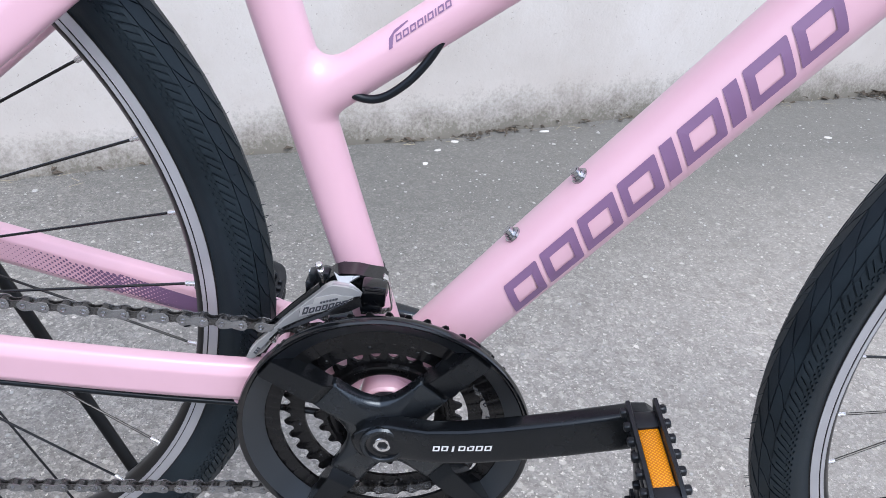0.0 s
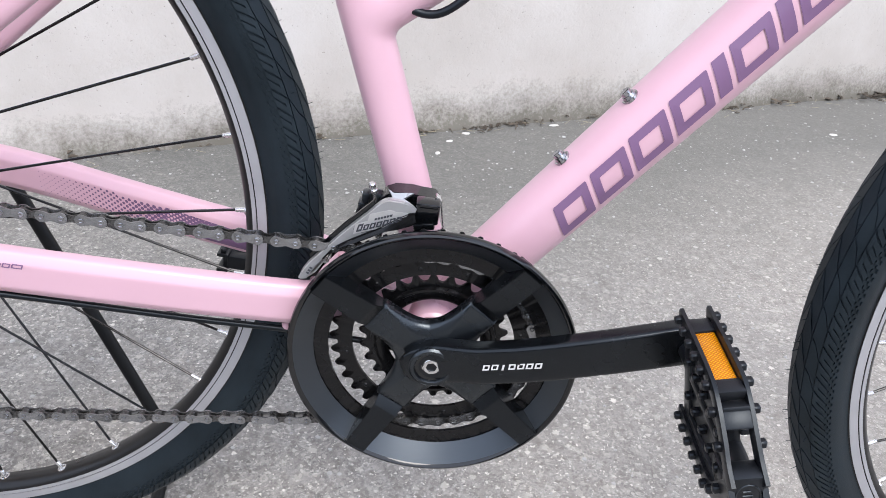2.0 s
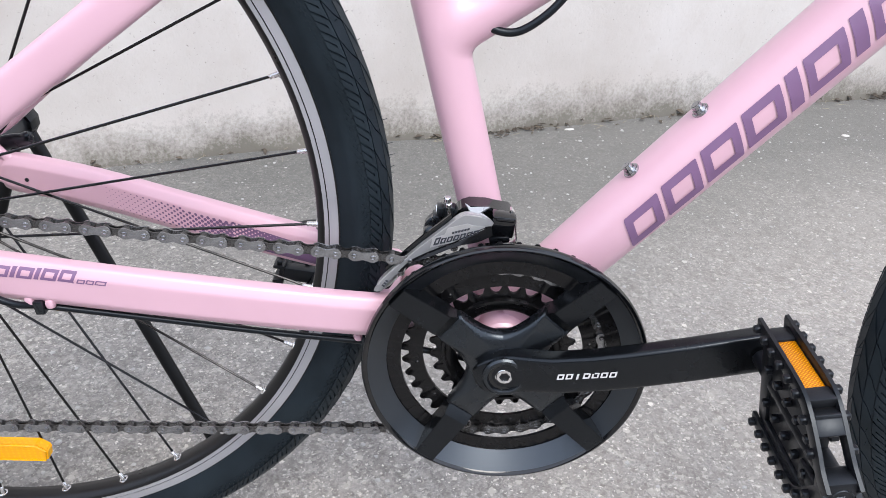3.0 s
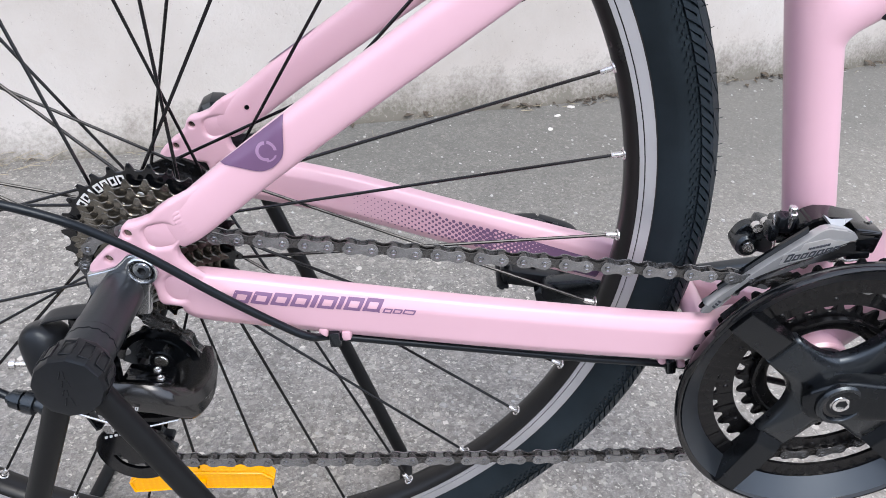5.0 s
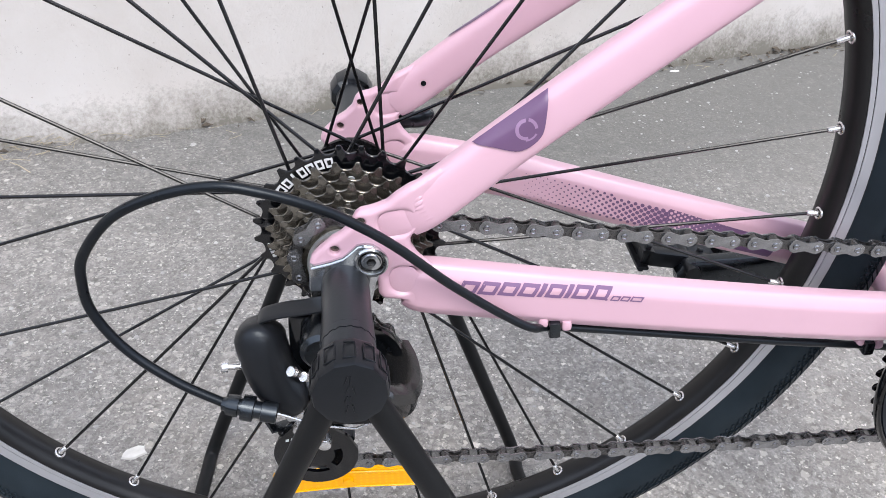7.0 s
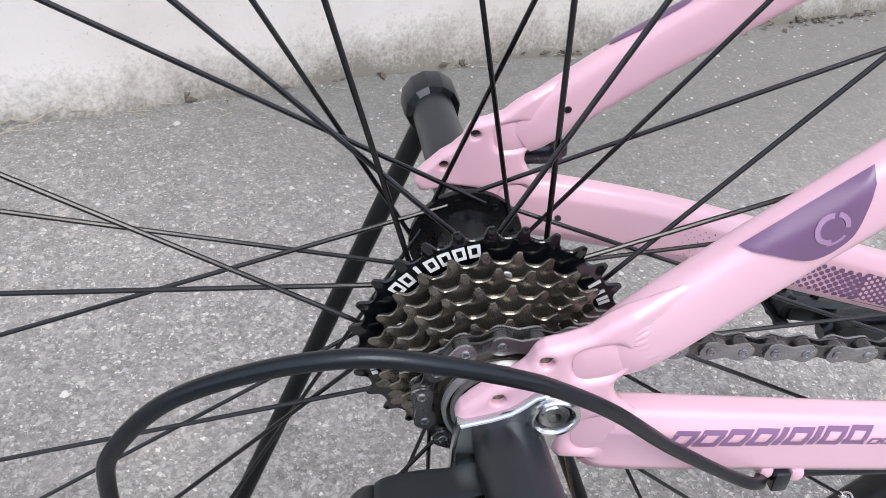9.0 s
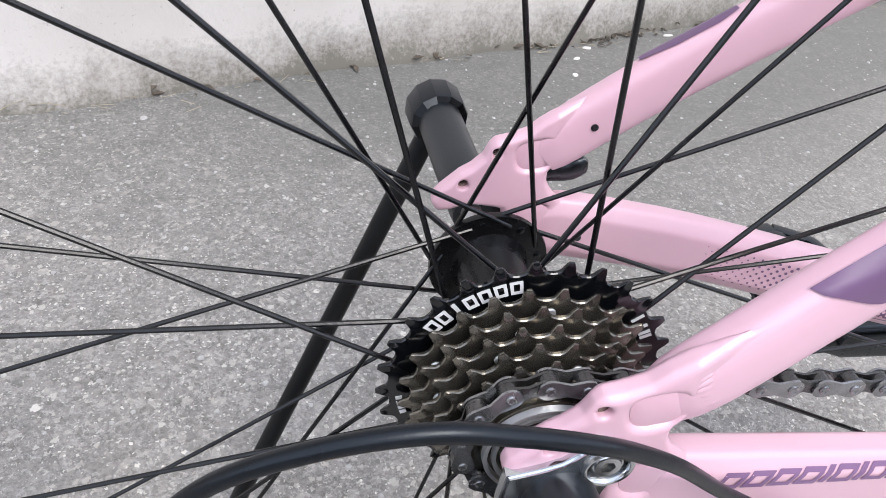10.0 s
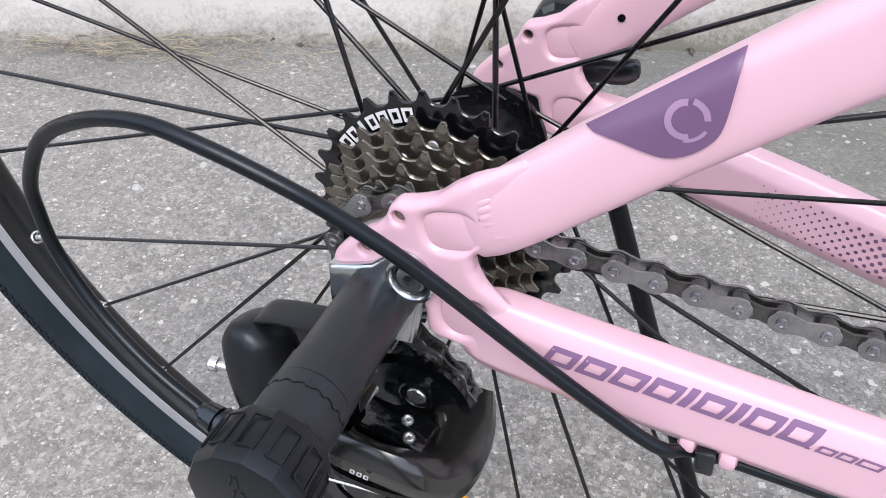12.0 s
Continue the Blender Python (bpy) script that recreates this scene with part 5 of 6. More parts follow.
    plate(bm, [(-0.0585, 0.3855), (-0.0245, 0.3966), (-0.0225, 0.4040), (-0.0300, 0.4040), (-0.0345, 0.4052), (-0.0475, 0.4012), (-0.0490, 0.3962), (-0.0570, 0.3930)], [], -0.0487, -0.0480)
    wpart("label_panel", bm, NICKEL, body, "pale label panel")
    bm = bmesh.new()
    for k in range(7):
        o = Vector((-0.0566, 0, 0.3874)) + d * (0.0045 * k)
        h = 0.0058 if k == 0 else 0.0044
        hollow(bm, lambda u, v: (o.x + 0.0036 * u + 0.3 * h * v, -0.0490, o.z + 0.0011 * u + h * v), 0.3, 0.26)
    o = Vector((-0.0445, 0, 0.3970))
    for k in range(6):
        q = o + d * (0.0021 * k)
        plate(bm, [(q.x, q.z), (q.x + 0.0016, q.z + 0.0004), (q.x + 0.0019, q.z + 0.0019), (q.x + 0.0003, q.z + 0.0015)], [], -0.0491, -0.0485)
    for k in range(3):
        plate(bm, [(-0.0908 + 0.0012 * k, 0.3530 + 0.0020 * k), (-0.0890 + 0.0012 * k, 0.3520 + 0.0020 * k), (-0.0883 + 0.0012 * k, 0.3531 + 0.0020 * k), (-0.0901 + 0.0012 * k, 0.3541 + 0.0020 * k)], [], -0.0488, -0.0484)
    weach("mark_bar", bm, GREYINK, body)
    # two bright adjusting screws, pivot drum, cable pinch and return spring bracket
    for dx, dz in ((0.0, 0.0), (0.0012, -0.0042)):
        bm = bmesh.new()
        p = Vector((-0.0478 + dx, -0.0240, 0.4020 + dz))
        u = Vector((-0.08, -0.2, 1)).normalized()
        sweep(bm, [p, p + u * 0.0085, p + u * 0.0086, p + u * 0.0112, p + u * 0.0118], [0.0013, 0.0013, 0.0025, 0.0025, 0.0018], 12)
        wpart("adjusting_screw", bm, CHROME, body)
    bm = bmesh.new()
    lathe(bm, [(0.0062, -0.0305), (0.0080, -0.0288), (0.0084, -0.022), (0.0080, -0.014), (0.006, -0.012)], (-0.0565, 0.0285, 0.3690), 24, closed=False)
    lathe(bm, [(0.0090, -0.0180), (0.0105, -0.0170), (0.0105, -0.0100), (0.0090, -0.0090)], (-0.0535, 0.0230, 0.3720), 24, closed=False)
    block(bm, (-0.0470, 0.0060, 0.3760), (0.0170, 0.016, 0.0230), Matrix.Rotation(radians(12), 4, "Y"), 0.003)
    block(bm, (-0.0440, -0.0080, 0.3880), (0.0120, 0.016, 0.0150), None, 0.002)
    block(bm, (-0.0530, -0.0230, 0.4020), (0.0050, 0.010, 0.0080), None, 0.0015)
    block(bm, (-0.0555, -0.0210, 0.3935), (0.0055, 0.012, 0.0100), None, 0.0015)
    block(bm, (-0.0475, -0.0200, 0.3990), (0.0110, 0.010, 0.0120), None, 0.002)
    wpart("pivot_drum", bm, SATIN, body)
    bm = bmesh.new()
    lathe(bm, [(0.0036, -0.0012), (0.0040, 0.0)], (-0.0565, -0.0020, 0.3690), 16, closed=False)
    for x, z in ((-0.0555, 0.3850), (-0.0500, 0.3885)):
        lathe(bm, [(0.0014, -0.0050), (0.0032, -0.0048), (0.0034, -0.0005), (0.0030, 0.0)], (x, 0.0, z), 14, closed=False)
    sweep(bm, [(-0.0560, -0.020, 0.4040), (-0.0545, -0.024, 0.3970), (-0.0530, -0.0260, 0.3840)], 0.0009, 8)
    for x, z in ((-0.0421, 0.3845), (-0.0777, 0.3625)):
        sweep(bm, [(x, -0.0460, z), (x + 0.0008, -0.0360, z)], [0.0026, 0.0026], 12)
    weach("pinch_bolt", bm, CHROME, body)
    bm = bmesh.new()
    sweep(bm, smooth_path([(-0.0050, -0.031, 0.4100), (-0.0016, -0.031, 0.4060), (-0.0004, -0.031, 0.3950), (0.0006, -0.031, 0.3850), (-0.0050, -0.031, 0.3815), (-0.0200, -0.031, 0.3800)], 3), [(0.0028, 0.0007)] * 16, 8, power=4)
    wpart("spring_bracket", bm, CHROME, body)


front_derailleur()


def pulley(c, y, parent, turns=(0, 72, 144, 216, 288)):
    bm = bmesh.new()
    outer = teeth_loop(c, 11, 0.0190, 0.0245, per=8)
    holes = [circle((c[0] + 0.0113 * math.cos(radians(w)), c[1] + 0.0113 * math.sin(radians(w))), 0.0040, 10) for w in turns]
    plate(bm, outer, holes, y - 0.003, y + 0.003)
    wpart("jockey_wheel", bm, SATIN, parent, "", 30)
    bm = bmesh.new()
    lathe(bm, [(0.0022, y - 0.0050), (0.0040, y - 0.0050), (0.0045, y - 0.0044), (0.0046, y - 0.0032), (0.0060, y - 0.0030), (0.0060, y + 0.005)], (c[0], 0, c[1]), 16, closed=False)
    wpart("pulley_bolt", bm, CHROME, parent)


GUIDE_WINDOWS = (58, 138, 186, 250)


def rear_derailleur():
    G, T = (GUIDE[0] + OFF.x, GUIDE[1] + OFF.z), (TENSION[0] + OFF.x, TENSION[1] + OFF.z)
    # knuckle body: a rounded, slanting barrel with a hollow front
    bm = bmesh.new()
    pts = smooth_path([(-0.4800, -0.0900, 0.3540), (-0.4800, -0.0920, 0.3490), (-0.4780, -0.0955, 0.3390), (-0.4730, -0.0985, 0.3240), (-0.4640, -0.1000, 0.3110), (-0.4580, -0.1000, 0.3050)], 3)
    sweep(bm, pts, [(0.009, 0.004), (0.012, 0.0075), (0.0130, 0.0095), (0.0135, 0.0115)] + [(0.0138, 0.0130)] * 8 + [(0.0132, 0.0120), (0.0125, 0.0105), (0.010, 0.0075), (0.006, 0.004)], 28, power=2.3)
    body = wpart("rear_derailleur", bm, MATT, None, "black rear derailleur with silver hanger plate")
    # hanger plate with a recessed fixing bolt
    bx, bz = -0.4232, 0.3852
    bm = bmesh.new()
    plate(bm, [(-0.4544, 0.3808), (-0.4441, 0.3840), (-0.4378, 0.3867), (-0.4339, 0.3904), (-0.4306, 0.3941), (-0.4266, 0.3952), (-0.4225, 0.3945), (-0.4190, 0.3922), (-0.4162, 0.3880), (-0.4150, 0.3830), (-0.4180, 0.3797), (-0.4207, 0.3720), (-0.4219, 0.3640), (-0.4237, 0.3550), (-0.4545, 0.3520), (-0.4550, 0.3676)], [circle((bx, bz), 0.0062, 20)], -0.0818, -0.0770)
    bmesh.ops.bevel(bm, geom=[e for e in bm.edges if abs(e.verts[0].co.y + 0.0818) < 1e-5 and abs(e.verts[1].co.y + 0.0818) < 1e-5 and len(e.link_faces) == 2 and abs(e.calc_face_angle(0)) > 0.5], offset=0.0011, segments=3, affect="EDGES")
    wpart("hanger_plate", bm, ZINC, body, "zinc-plated steel hanger plate")
    bm = bmesh.new()
    lathe(bm, [(0.0060, -0.0800), (0.0066, -0.0822), (0.0070, -0.0830), (0.0078, -0.0832), (0.0086, -0.0826), (0.0088, -0.0812), (0.0060, -0.0790)], (bx, 0, bz), 40)
    wpart("washer", bm, ZINC, body)
    bm = bmesh.new()
    lathe(bm, [(0.0060, -0.0802), (0.0060, -0.0775)], (bx, 0, bz), 24, closed=False)
    wpart("bolt_seat", bm, STEELBLACK, body)
    bm = bmesh.new()
    plate(bm, circle((bx, bz), 0.0052, 28), [circle((bx, bz), 0.0026, 6)], -0.0822, -0.0780)
    bmesh.ops.bevel(bm, geom=[e for e in bm.edges if len(e.link_faces) == 2 and e.calc_face_angle(0) > 0.6 and all(v.co.y < -0.0821 and math.hypot(v.co.x - bx, v.co.z - bz) > 0.004 for v in e.verts)], offset=0.0009, segments=3, affect="EDGES")
    wpart("hanger_bolt", bm, ZINC, body)
    # pivot drum and arched bracket
    bm = bmesh.new()
    lathe(bm, [(0.009, -0.112), (0.0115, -0.110), (0.0120, -0.085), (0.010, -0.080)], (-0.4460, 0, 0.3500), 28, closed=False)
    wpart("pivot_drum", bm, SATIN, body)
    bm = bmesh.new()
    sweep(bm, smooth_path([(-0.4440, -0.090, 0.3655), (-0.4560, -0.091, 0.3634), (-0.4670, -0.090, 0.3606), (-0.4765, -0.090, 0.3575), (-0.4800, -0.090, 0.3545)], 4), [(0.0065, 0.0009)] * 17, 12, power=4)
    wpart("bracket", bm, MATT, body)
    bm = bmesh.new()
    block(bm, (-0.4590, -0.090, 0.3400), (0.012, 0.010, 0.040), None, 0.003)
    block(bm, (-0.4560, -0.088, 0.3140), (0.020, 0.016, 0.022), None, 0.004)
    wpart("link_arm", bm, GLOSS, body)
    for dx, dz in ((0.0, 0.0), (0.0062, -0.0035)):
        bm = bmesh.new()
        p = Vector((-0.4600 + dx, -0.1030, 0.3290 + dz))
        sweep(bm, [p, p + Vector((-0.0015, -0.0030, 0.004)), p + Vector((-0.0016, -0.0032, 0.0042)), p + Vector((-0.003, -0.005, 0.0062))], [0.0018, 0.0018, 0.0028, 0.0026], 12)
        wpart("limit_screw", bm, CHROME, body)
    bm = bmesh.new()
    sweep(bm, [(-0.4860, -0.0990, 0.3305), (-0.4955, -0.1012, 0.3317), (-0.4957, -0.1012, 0.3317), (-0.4985, -0.1019, 0.3320), (-0.4990, -0.1020, 0.3320)], [0.0018, 0.0018, 0.0032, 0.0032, 0.0024], 12)
    wpart("tension_screw", bm, CHROME, body)
    # ribbed barrel adjuster with a bare wire running on to the clamp
    bm = bmesh.new()
    a, b = Vector((-0.4975, -0.1135, 0.3180)), Vector((-0.4700, -0.1160, 0.3135))
    fr = [0.0, 0.08, 0.09, 0.30, 0.31, 0.36, 0.37, 0.58, 0.59, 0.72, 0.73, 1.0]
    rr = [0.0032, 0.0038, 0.0052, 0.0058, 0.0045, 0.0045, 0.0066, 0.0066, 0.0045, 0.0045, 0.0055, 0.0055]
    sweep(bm, [a.lerp(b, f) for f in fr], rr, 12)
    wpart("barrel_adjuster", bm, SATIN, body)
    bm = bmesh.new()
    sweep(bm, [b, (-0.4500, -0.108, 0.2960), (-0.4310, -0.098, 0.2830), (-0.4180, -0.085, 0.2760)], 0.0007, 6)
    wpart("inner_wire", bm, CHROME, body)
    # glossy outer link: a bowed, hollow shell with a crease along its wall
    bm = bmesh.new()
    plan = smooth_path([(-0.4600, -0.1030, 0), (-0.4440, -0.1075, 0), (-0.4208, -0.1070, 0), (-0.4060, -0.1020, 0), (-0.3975, -0.0930, 0), (-0.3945, -0.0800, 0), (-0.3965, -0.0650, 0), (-0.4010, -0.0520, 0)], 5)
    rows = []
    n = len(plan)
    for k, p in enumerate(plan):
        a, b = plan[max(0, k - 1)], plan[min(n - 1, k + 1)]
        t = (b - a).normalized()
        out = Vector((t.y, -t.x, 0))
        f = k / (n - 1)
        g = min(1.0, max(0.0, (f - 0.2) / 0.35))
        g = g * g * (3 - 2 * g)
        top, wide = 0.3235 - 0.0125 * g, 0.45 + 0.55 * g
        prof = ((-0.0250 * wide, top - 0.0130), (-0.0225 * wide, top - 0.0075), (-0.0150 * wide, top - 0.0022), (-0.0060 * wide, top), (-0.0006, top - 0.0020), (0.0010, top - 0.0088), (0.0002, top - 0.0098), (-0.0008, top - 0.0106), (-0.0010, top - 0.0190), (-0.0040, top - 0.0235), (-0.0120, top - 0.0245), (-0.0240 * wide, top - 0.0180))
        rows.append([bm.verts.new(p + out * o + Vector((0, 0, z))) for o, z in prof])
    for r0, r1 in zip(rows, rows[1:]):
        for k in range(12):
            bm.faces.new((r0[k], r0[(k + 1) % 12], r1[(k + 1) % 12], r1[k]))
    bm.faces.new(rows[0])
    bm.faces.new(rows[-1])
    wpart("outer_link", bm, LINKBLACK, body, "satin black bowed link", 50)
    bm = bmesh.new()
    floor_loop = [(p.x * 0.97 - 0.0127, p.y * 0.97) for p in plan] + [(-0.4160, -0.0520), (-0.4500, -0.0720)]
    low = [bm.verts.new((x, y, 0.2935)) for x, y in floor_loop]
    high = [bm.verts.new((x, y, 0.2965)) for x, y in floor_loop]
    bm.faces.new(low)
    bm.faces.new(high)
    for k in range(len(low)):
        bm.faces.new((low[k], low[(k + 1) % len(low)], high[(k + 1) % len(low)], high[k]))
    wpart("link_floor", bm, STEELBLACK, body)
    bm = bmesh.new()
    for k in range(3):
        x, z = -0.4372 + 0.0028 * k, 0.3062 - 0.0002 * k
        hollow(bm, lambda u, v: (x + 0.0021 * u + 0.0006 * v, -0.1079, z + 0.0028 * v), 0.3, 0.3)
    weach("mark_bar", bm, WHITEINK, body)
    # link plate with two bright screws in front of the guide pulley
    bm = bmesh.new()
    block(bm, (-0.4280, -0.0865, 0.3125), (0.0300, 0.0150, 0.0060), Matrix.Rotation(radians(-4), 4, "Z"), 0.0012)
    block(bm, (-0.4180, -0.0880, 0.3060), (0.0090, 0.0130, 0.0140), None, 0.0020)
    wpart("link_plate", bm, GLOSS, body)
    for x, y in ((-0.4245, -0.0840), (-0.4205, -0.0912)):
        bm = bmesh.new()
        lathe(bm, [(0.0008, 0.0010), (0.0013, 0.0016), (0.0019, 0.0016), (0.0023, 0.0011), (0.0024, 0.0)], (x, y, 0.3154), 16, closed=False, axis="z")
        wpart("limit_screw", bm, CHROME, body)
    # pressed outer plate of the guide pulley, with three windows
    bm = bmesh.new()
    wins = [round_loop(G[0] + 0.0113 * math.cos(radians(w)), G[1] + 0.0113 * math.sin(radians(w)), 0.0036, 0.0033, radians(w), 3.0, 12) for w in GUIDE_WINDOWS]
    plate(bm, circle(G, 0.0172, 40), wins, -0.0640, -0.0628)
    bmesh.ops.bevel(bm, geom=[e for e in bm.edges if len(e.link_faces) == 2 and e.calc_face_angle(0) > 0.6 and all(v.co.y < -0.0636 for v in e.verts)], offset=0.0004, segments=2, affect="EDGES")
    wpart("pulley_plate", bm, SATIN, body)
    bm = bmesh.new()
    lathe(bm, [(0.0078, -0.0646), (0.0070, -0.0650), (0.0060, -0.0648), (0.0056, -0.0640), (0.0078, -0.0636)], (G[0], 0, G[1]), 32)
    wpart("pulley_boss", bm, SATIN, body)
    # pulley cage
    bm = bmesh.new()
    up = circle(G, 0.0265, 14, 170, 10)
    plate(bm, up + [(G[0] + 0.018, G[1] - 0.004)] + circle(G, 0.0215, 12, 8, 172), [], -0.0675, -0.0652)
    wpart("cage_arch", bm, GLOSS, body)
    pulley(G, -0.0600, body, GUIDE_WINDOWS)
    pulley(T, -0.0600, body)
    bm = bmesh.new()
    loop = circle(T, 0.0262, 22, 150, 372) + [(T[0] + 0.020, T[1] + 0.016), (T[0] + 0.006, T[1] + 0.026), (T[0] - 0.012, T[1] + 0.026)]
    slot = circle(T, 0.0165, 9, 195, 300) + circle(T, 0.0115, 9, 300, 195)
    slot2 = circle(T, 0.0165, 7, 320, 380) + circle(T, 0.0115, 7, 380, 320)
    plate(bm, loop, [slot, slot2], -0.0705, -0.0682)
    wpart("cage_plate", bm, GLOSS, body, "black pulley cage plate")
    bm = bmesh.new()
    for k in range(5):
        x, z = T[0] - 0.0185 + 0.0034 * k, T[1] + 0.0115 + 0.0012 * k
        plate(bm, [(x, z), (x + 0.0020, z + 0.0006), (x + 0.0022, z + 0.0024), (x + 0.0002, z + 0.0018)], [], -0.0709, -0.0705)
    weach("mark_bar", bm, WHITEINK, body)
    bm = bmesh.new()
    d = Vector((T[0] - G[0], 0, T[1] - G[1]))
    sweep(bm, [Vector((G[0], -0.0500, G[1])) - d * 0.18, Vector((T[0], -0.0500, T[1])) + d * 0.18], [(0.0012, 0.0065), (0.0012, 0.0150)], 12, power=3)
    wpart("inner_cage_plate", bm, STEELBLACK, body)
    # small bent keeper behind the cage
    bm = bmesh.new()
    k = [(-0.4900, -0.058, 0.2560), (-0.4760, -0.058, 0.2600), (-0.4700, -0.058, 0.2460), (-0.4840, -0.058, 0.2400)]
    sweep(bm, k + k[:1], [(0.004, 0.0016)] * 5, 8, caps=False, power=4)
    wpart("chain_keeper", bm, SATIN, body)
    # clamp with two bright bolts above the lower pulley
    bm = bmesh.new()
    block(bm, (-0.4615, -0.0730, 0.2700), (0.022, 0.008, 0.007), Matrix.Rotation(radians(-8), 4, "Y"), 0.0015)
    block(bm, (-0.4600, -0.0700, 0.2640), (0.014, 0.010, 0.018), None, 0.002)
    wpart("cable_clamp", bm, NICKEL, body)
    for x, z in ((-0.4607, 0.2756), (-0.4635, 0.2635)):
        bm = bmesh.new()
        lathe(bm, [(0.0042, -0.0835), (0.0046, -0.0820), (0.0046, -0.0760)], (x, 0, z), 6, closed=False)
        wpart("clamp_bolt", bm, CHROME, body)
    bm = bmesh.new()
    lathe(bm, [(0.0030, -0.0748), (0.0044, -0.0738), (0.0048, -0.0700)], (-0.4512, 0, 0.2416), 18, closed=False)
    wpart("cage_bolt", bm, CHROME, body)


rear_derailleur()


def cables():
    run = [(-0.010, -0.022, 0.2700), (-0.050, -0.028, 0.2830), (-0.1018, -0.0360, 0.2950), (-0.17, -0.0465, 0.3065), (-0.25, -0.0565, 0.3200), (-0.3180, -0.0660, 0.3320), (-0.3340, -0.0765, 0.3395), (-0.352, -0.0800, 0.351), (-0.383, -0.0875, 0.3765), (-0.412, -0.098, 0.406), (-0.433, -0.105, 0.4235), (-0.447, -0.109, 0.4325), (-0.4675, -0.112, 0.4405), (-0.488, -0.113, 0.4440), (-0.5115, -0.112, 0.4385), (-0.5345, -0.110, 0.4255), (-0.5508, -0.108, 0.4045), (-0.5548, -0.107, 0.3890), (-0.5535, -0.107, 0.3705), (-0.5405, -0.109, 0.3490), (-0.5185, -0.112, 0.3310), (-0.496, -0.1135, 0.3180)]
    bm = bmesh.new()
    sweep(bm, smooth_path(run, 6), 0.00245, 12)
    wpart("shift_cable", bm, CABLE, None, "black rear shift cable housing in a wide loop")
    bm = bmesh.new()
    sweep(bm, smooth_path([(-0.040, -0.003, 0.536), (-0.028, -0.009, 0.5250), (-0.012, -0.011, 0.5235), (0.004, -0.011, 0.5335), (0.017, -0.010, 0.5480), (0.028, -0.007, 0.566)], 6), 0.0027, 12)
    wpart("brake_cable", bm, CABLE, None, "black cable entering the top tube")
    for x, y, z, tilt in ((-0.3205, -0.0690, 0.3375, 8), (-0.1018, -0.0365, 0.2985, 12)):
        m = Matrix.Rotation(radians(-tilt * 0.8), 4, "Y")
        for s in (-1, 1):
            bm = bmesh.new()
            block(bm, (x + s * 0.0068, y, z - s * 0.0009), (0.0062, 0.0060, 0.0072), m, 0.0022)
            wpart("cable_lug", bm, PINK, None)
        bm = bmesh.new()
        block(bm, (x, y - 0.0006, z - 0.0030), (0.0066, 0.0078, 0.0105), m, 0.0012)
        wpart("cable_clip", bm, SATIN, None, "black plastic cable clip")


cables()


def quick_release():
    bm = bmesh.new()
    sweep(bm, smooth_path([(-0.4400, 0.0780, 0.3780), (-0.4220, 0.0790, 0.3860), (-0.4050, 0.0790, 0.3915), (-0.3930, 0.0780, 0.3935), (-0.3870, 0.0770, 0.4000)], 4), [(0.0035, 0.0060)] * 15 + [(0.003, 0.0045), (0.002, 0.002)], 12)
    wpart("release_lever", bm, SATIN, None, "black lever behind the far dropout")


quick_release()


# ---- decals, as thin skins that follow the tubes ----
def skin(bm, quad, at, nu=4, nv=4, lift=0.00022):
    """A patch between four (s, h) corners on a tube's surface."""
    (a, b, c, d) = quad
    grid = []
    for i in range(nu + 1):
        row = []
        for j in range(nv + 1):
            u, v = i / nu, j / nv
            s = (1 - u) * ((1 - v) * a[0] + v * d[0]) + u * ((1 - v) * b[0] + v * c[0])
            h = (1 - u) * ((1 - v) * a[1] + v * d[1]) + u * ((1 - v) * b[1] + v * c[1])
            row.append(bm.verts.new(at(s, h, lift)))
        grid.append(row)
    for i in range(nu):
        for j in range(nv):
            bm.faces.new((grid[i][j], grid[i + 1][j], grid[i + 1][j + 1], grid[i][j + 1]))


def bent(a, b, p, h):
    return a * max(0.0, 1 - abs(h / b) ** p) ** (1 / p)


def on_down_tube(s, h, lift):
    o = DT_A + OFF + DT_DIR * s + Vector((-DT_DIR.z, 0, DT_DIR.x)) * h
    b = 0.0231 + 0.0062 * max(0, s - 0.05)
    return o + Vector((0, -bent(0.0245 + 0.0040 * max(0, s - 0.05), b, 2.2, h) - lift - 0.0004, 0))


def bar_row(bm, at, s0, h0, h1, widths, gap, shear, climb=0.0):
    """A row of plain slanted marks: a hollow block for each wide sign, one upright bar for each narrow one. climb: how fast the row rises along the tube."""
    s, H = s0, h1 - h0
    for w, narrow in widths:
        low = h0 + climb * (s - s0)
        if narrow:
            skin(bm, [(s + u + shear * v * H, low + v * H) for u, v in ((0, 0), (w, 0), (w, 1), (0, 1))], at, 6, 4)
        else:
            hollow(bm, lambda u, v: at(s + u * w + shear * v * H, low + v * H, 0.00022), 0.27 * H / w, 0.25)
        s += w + gap


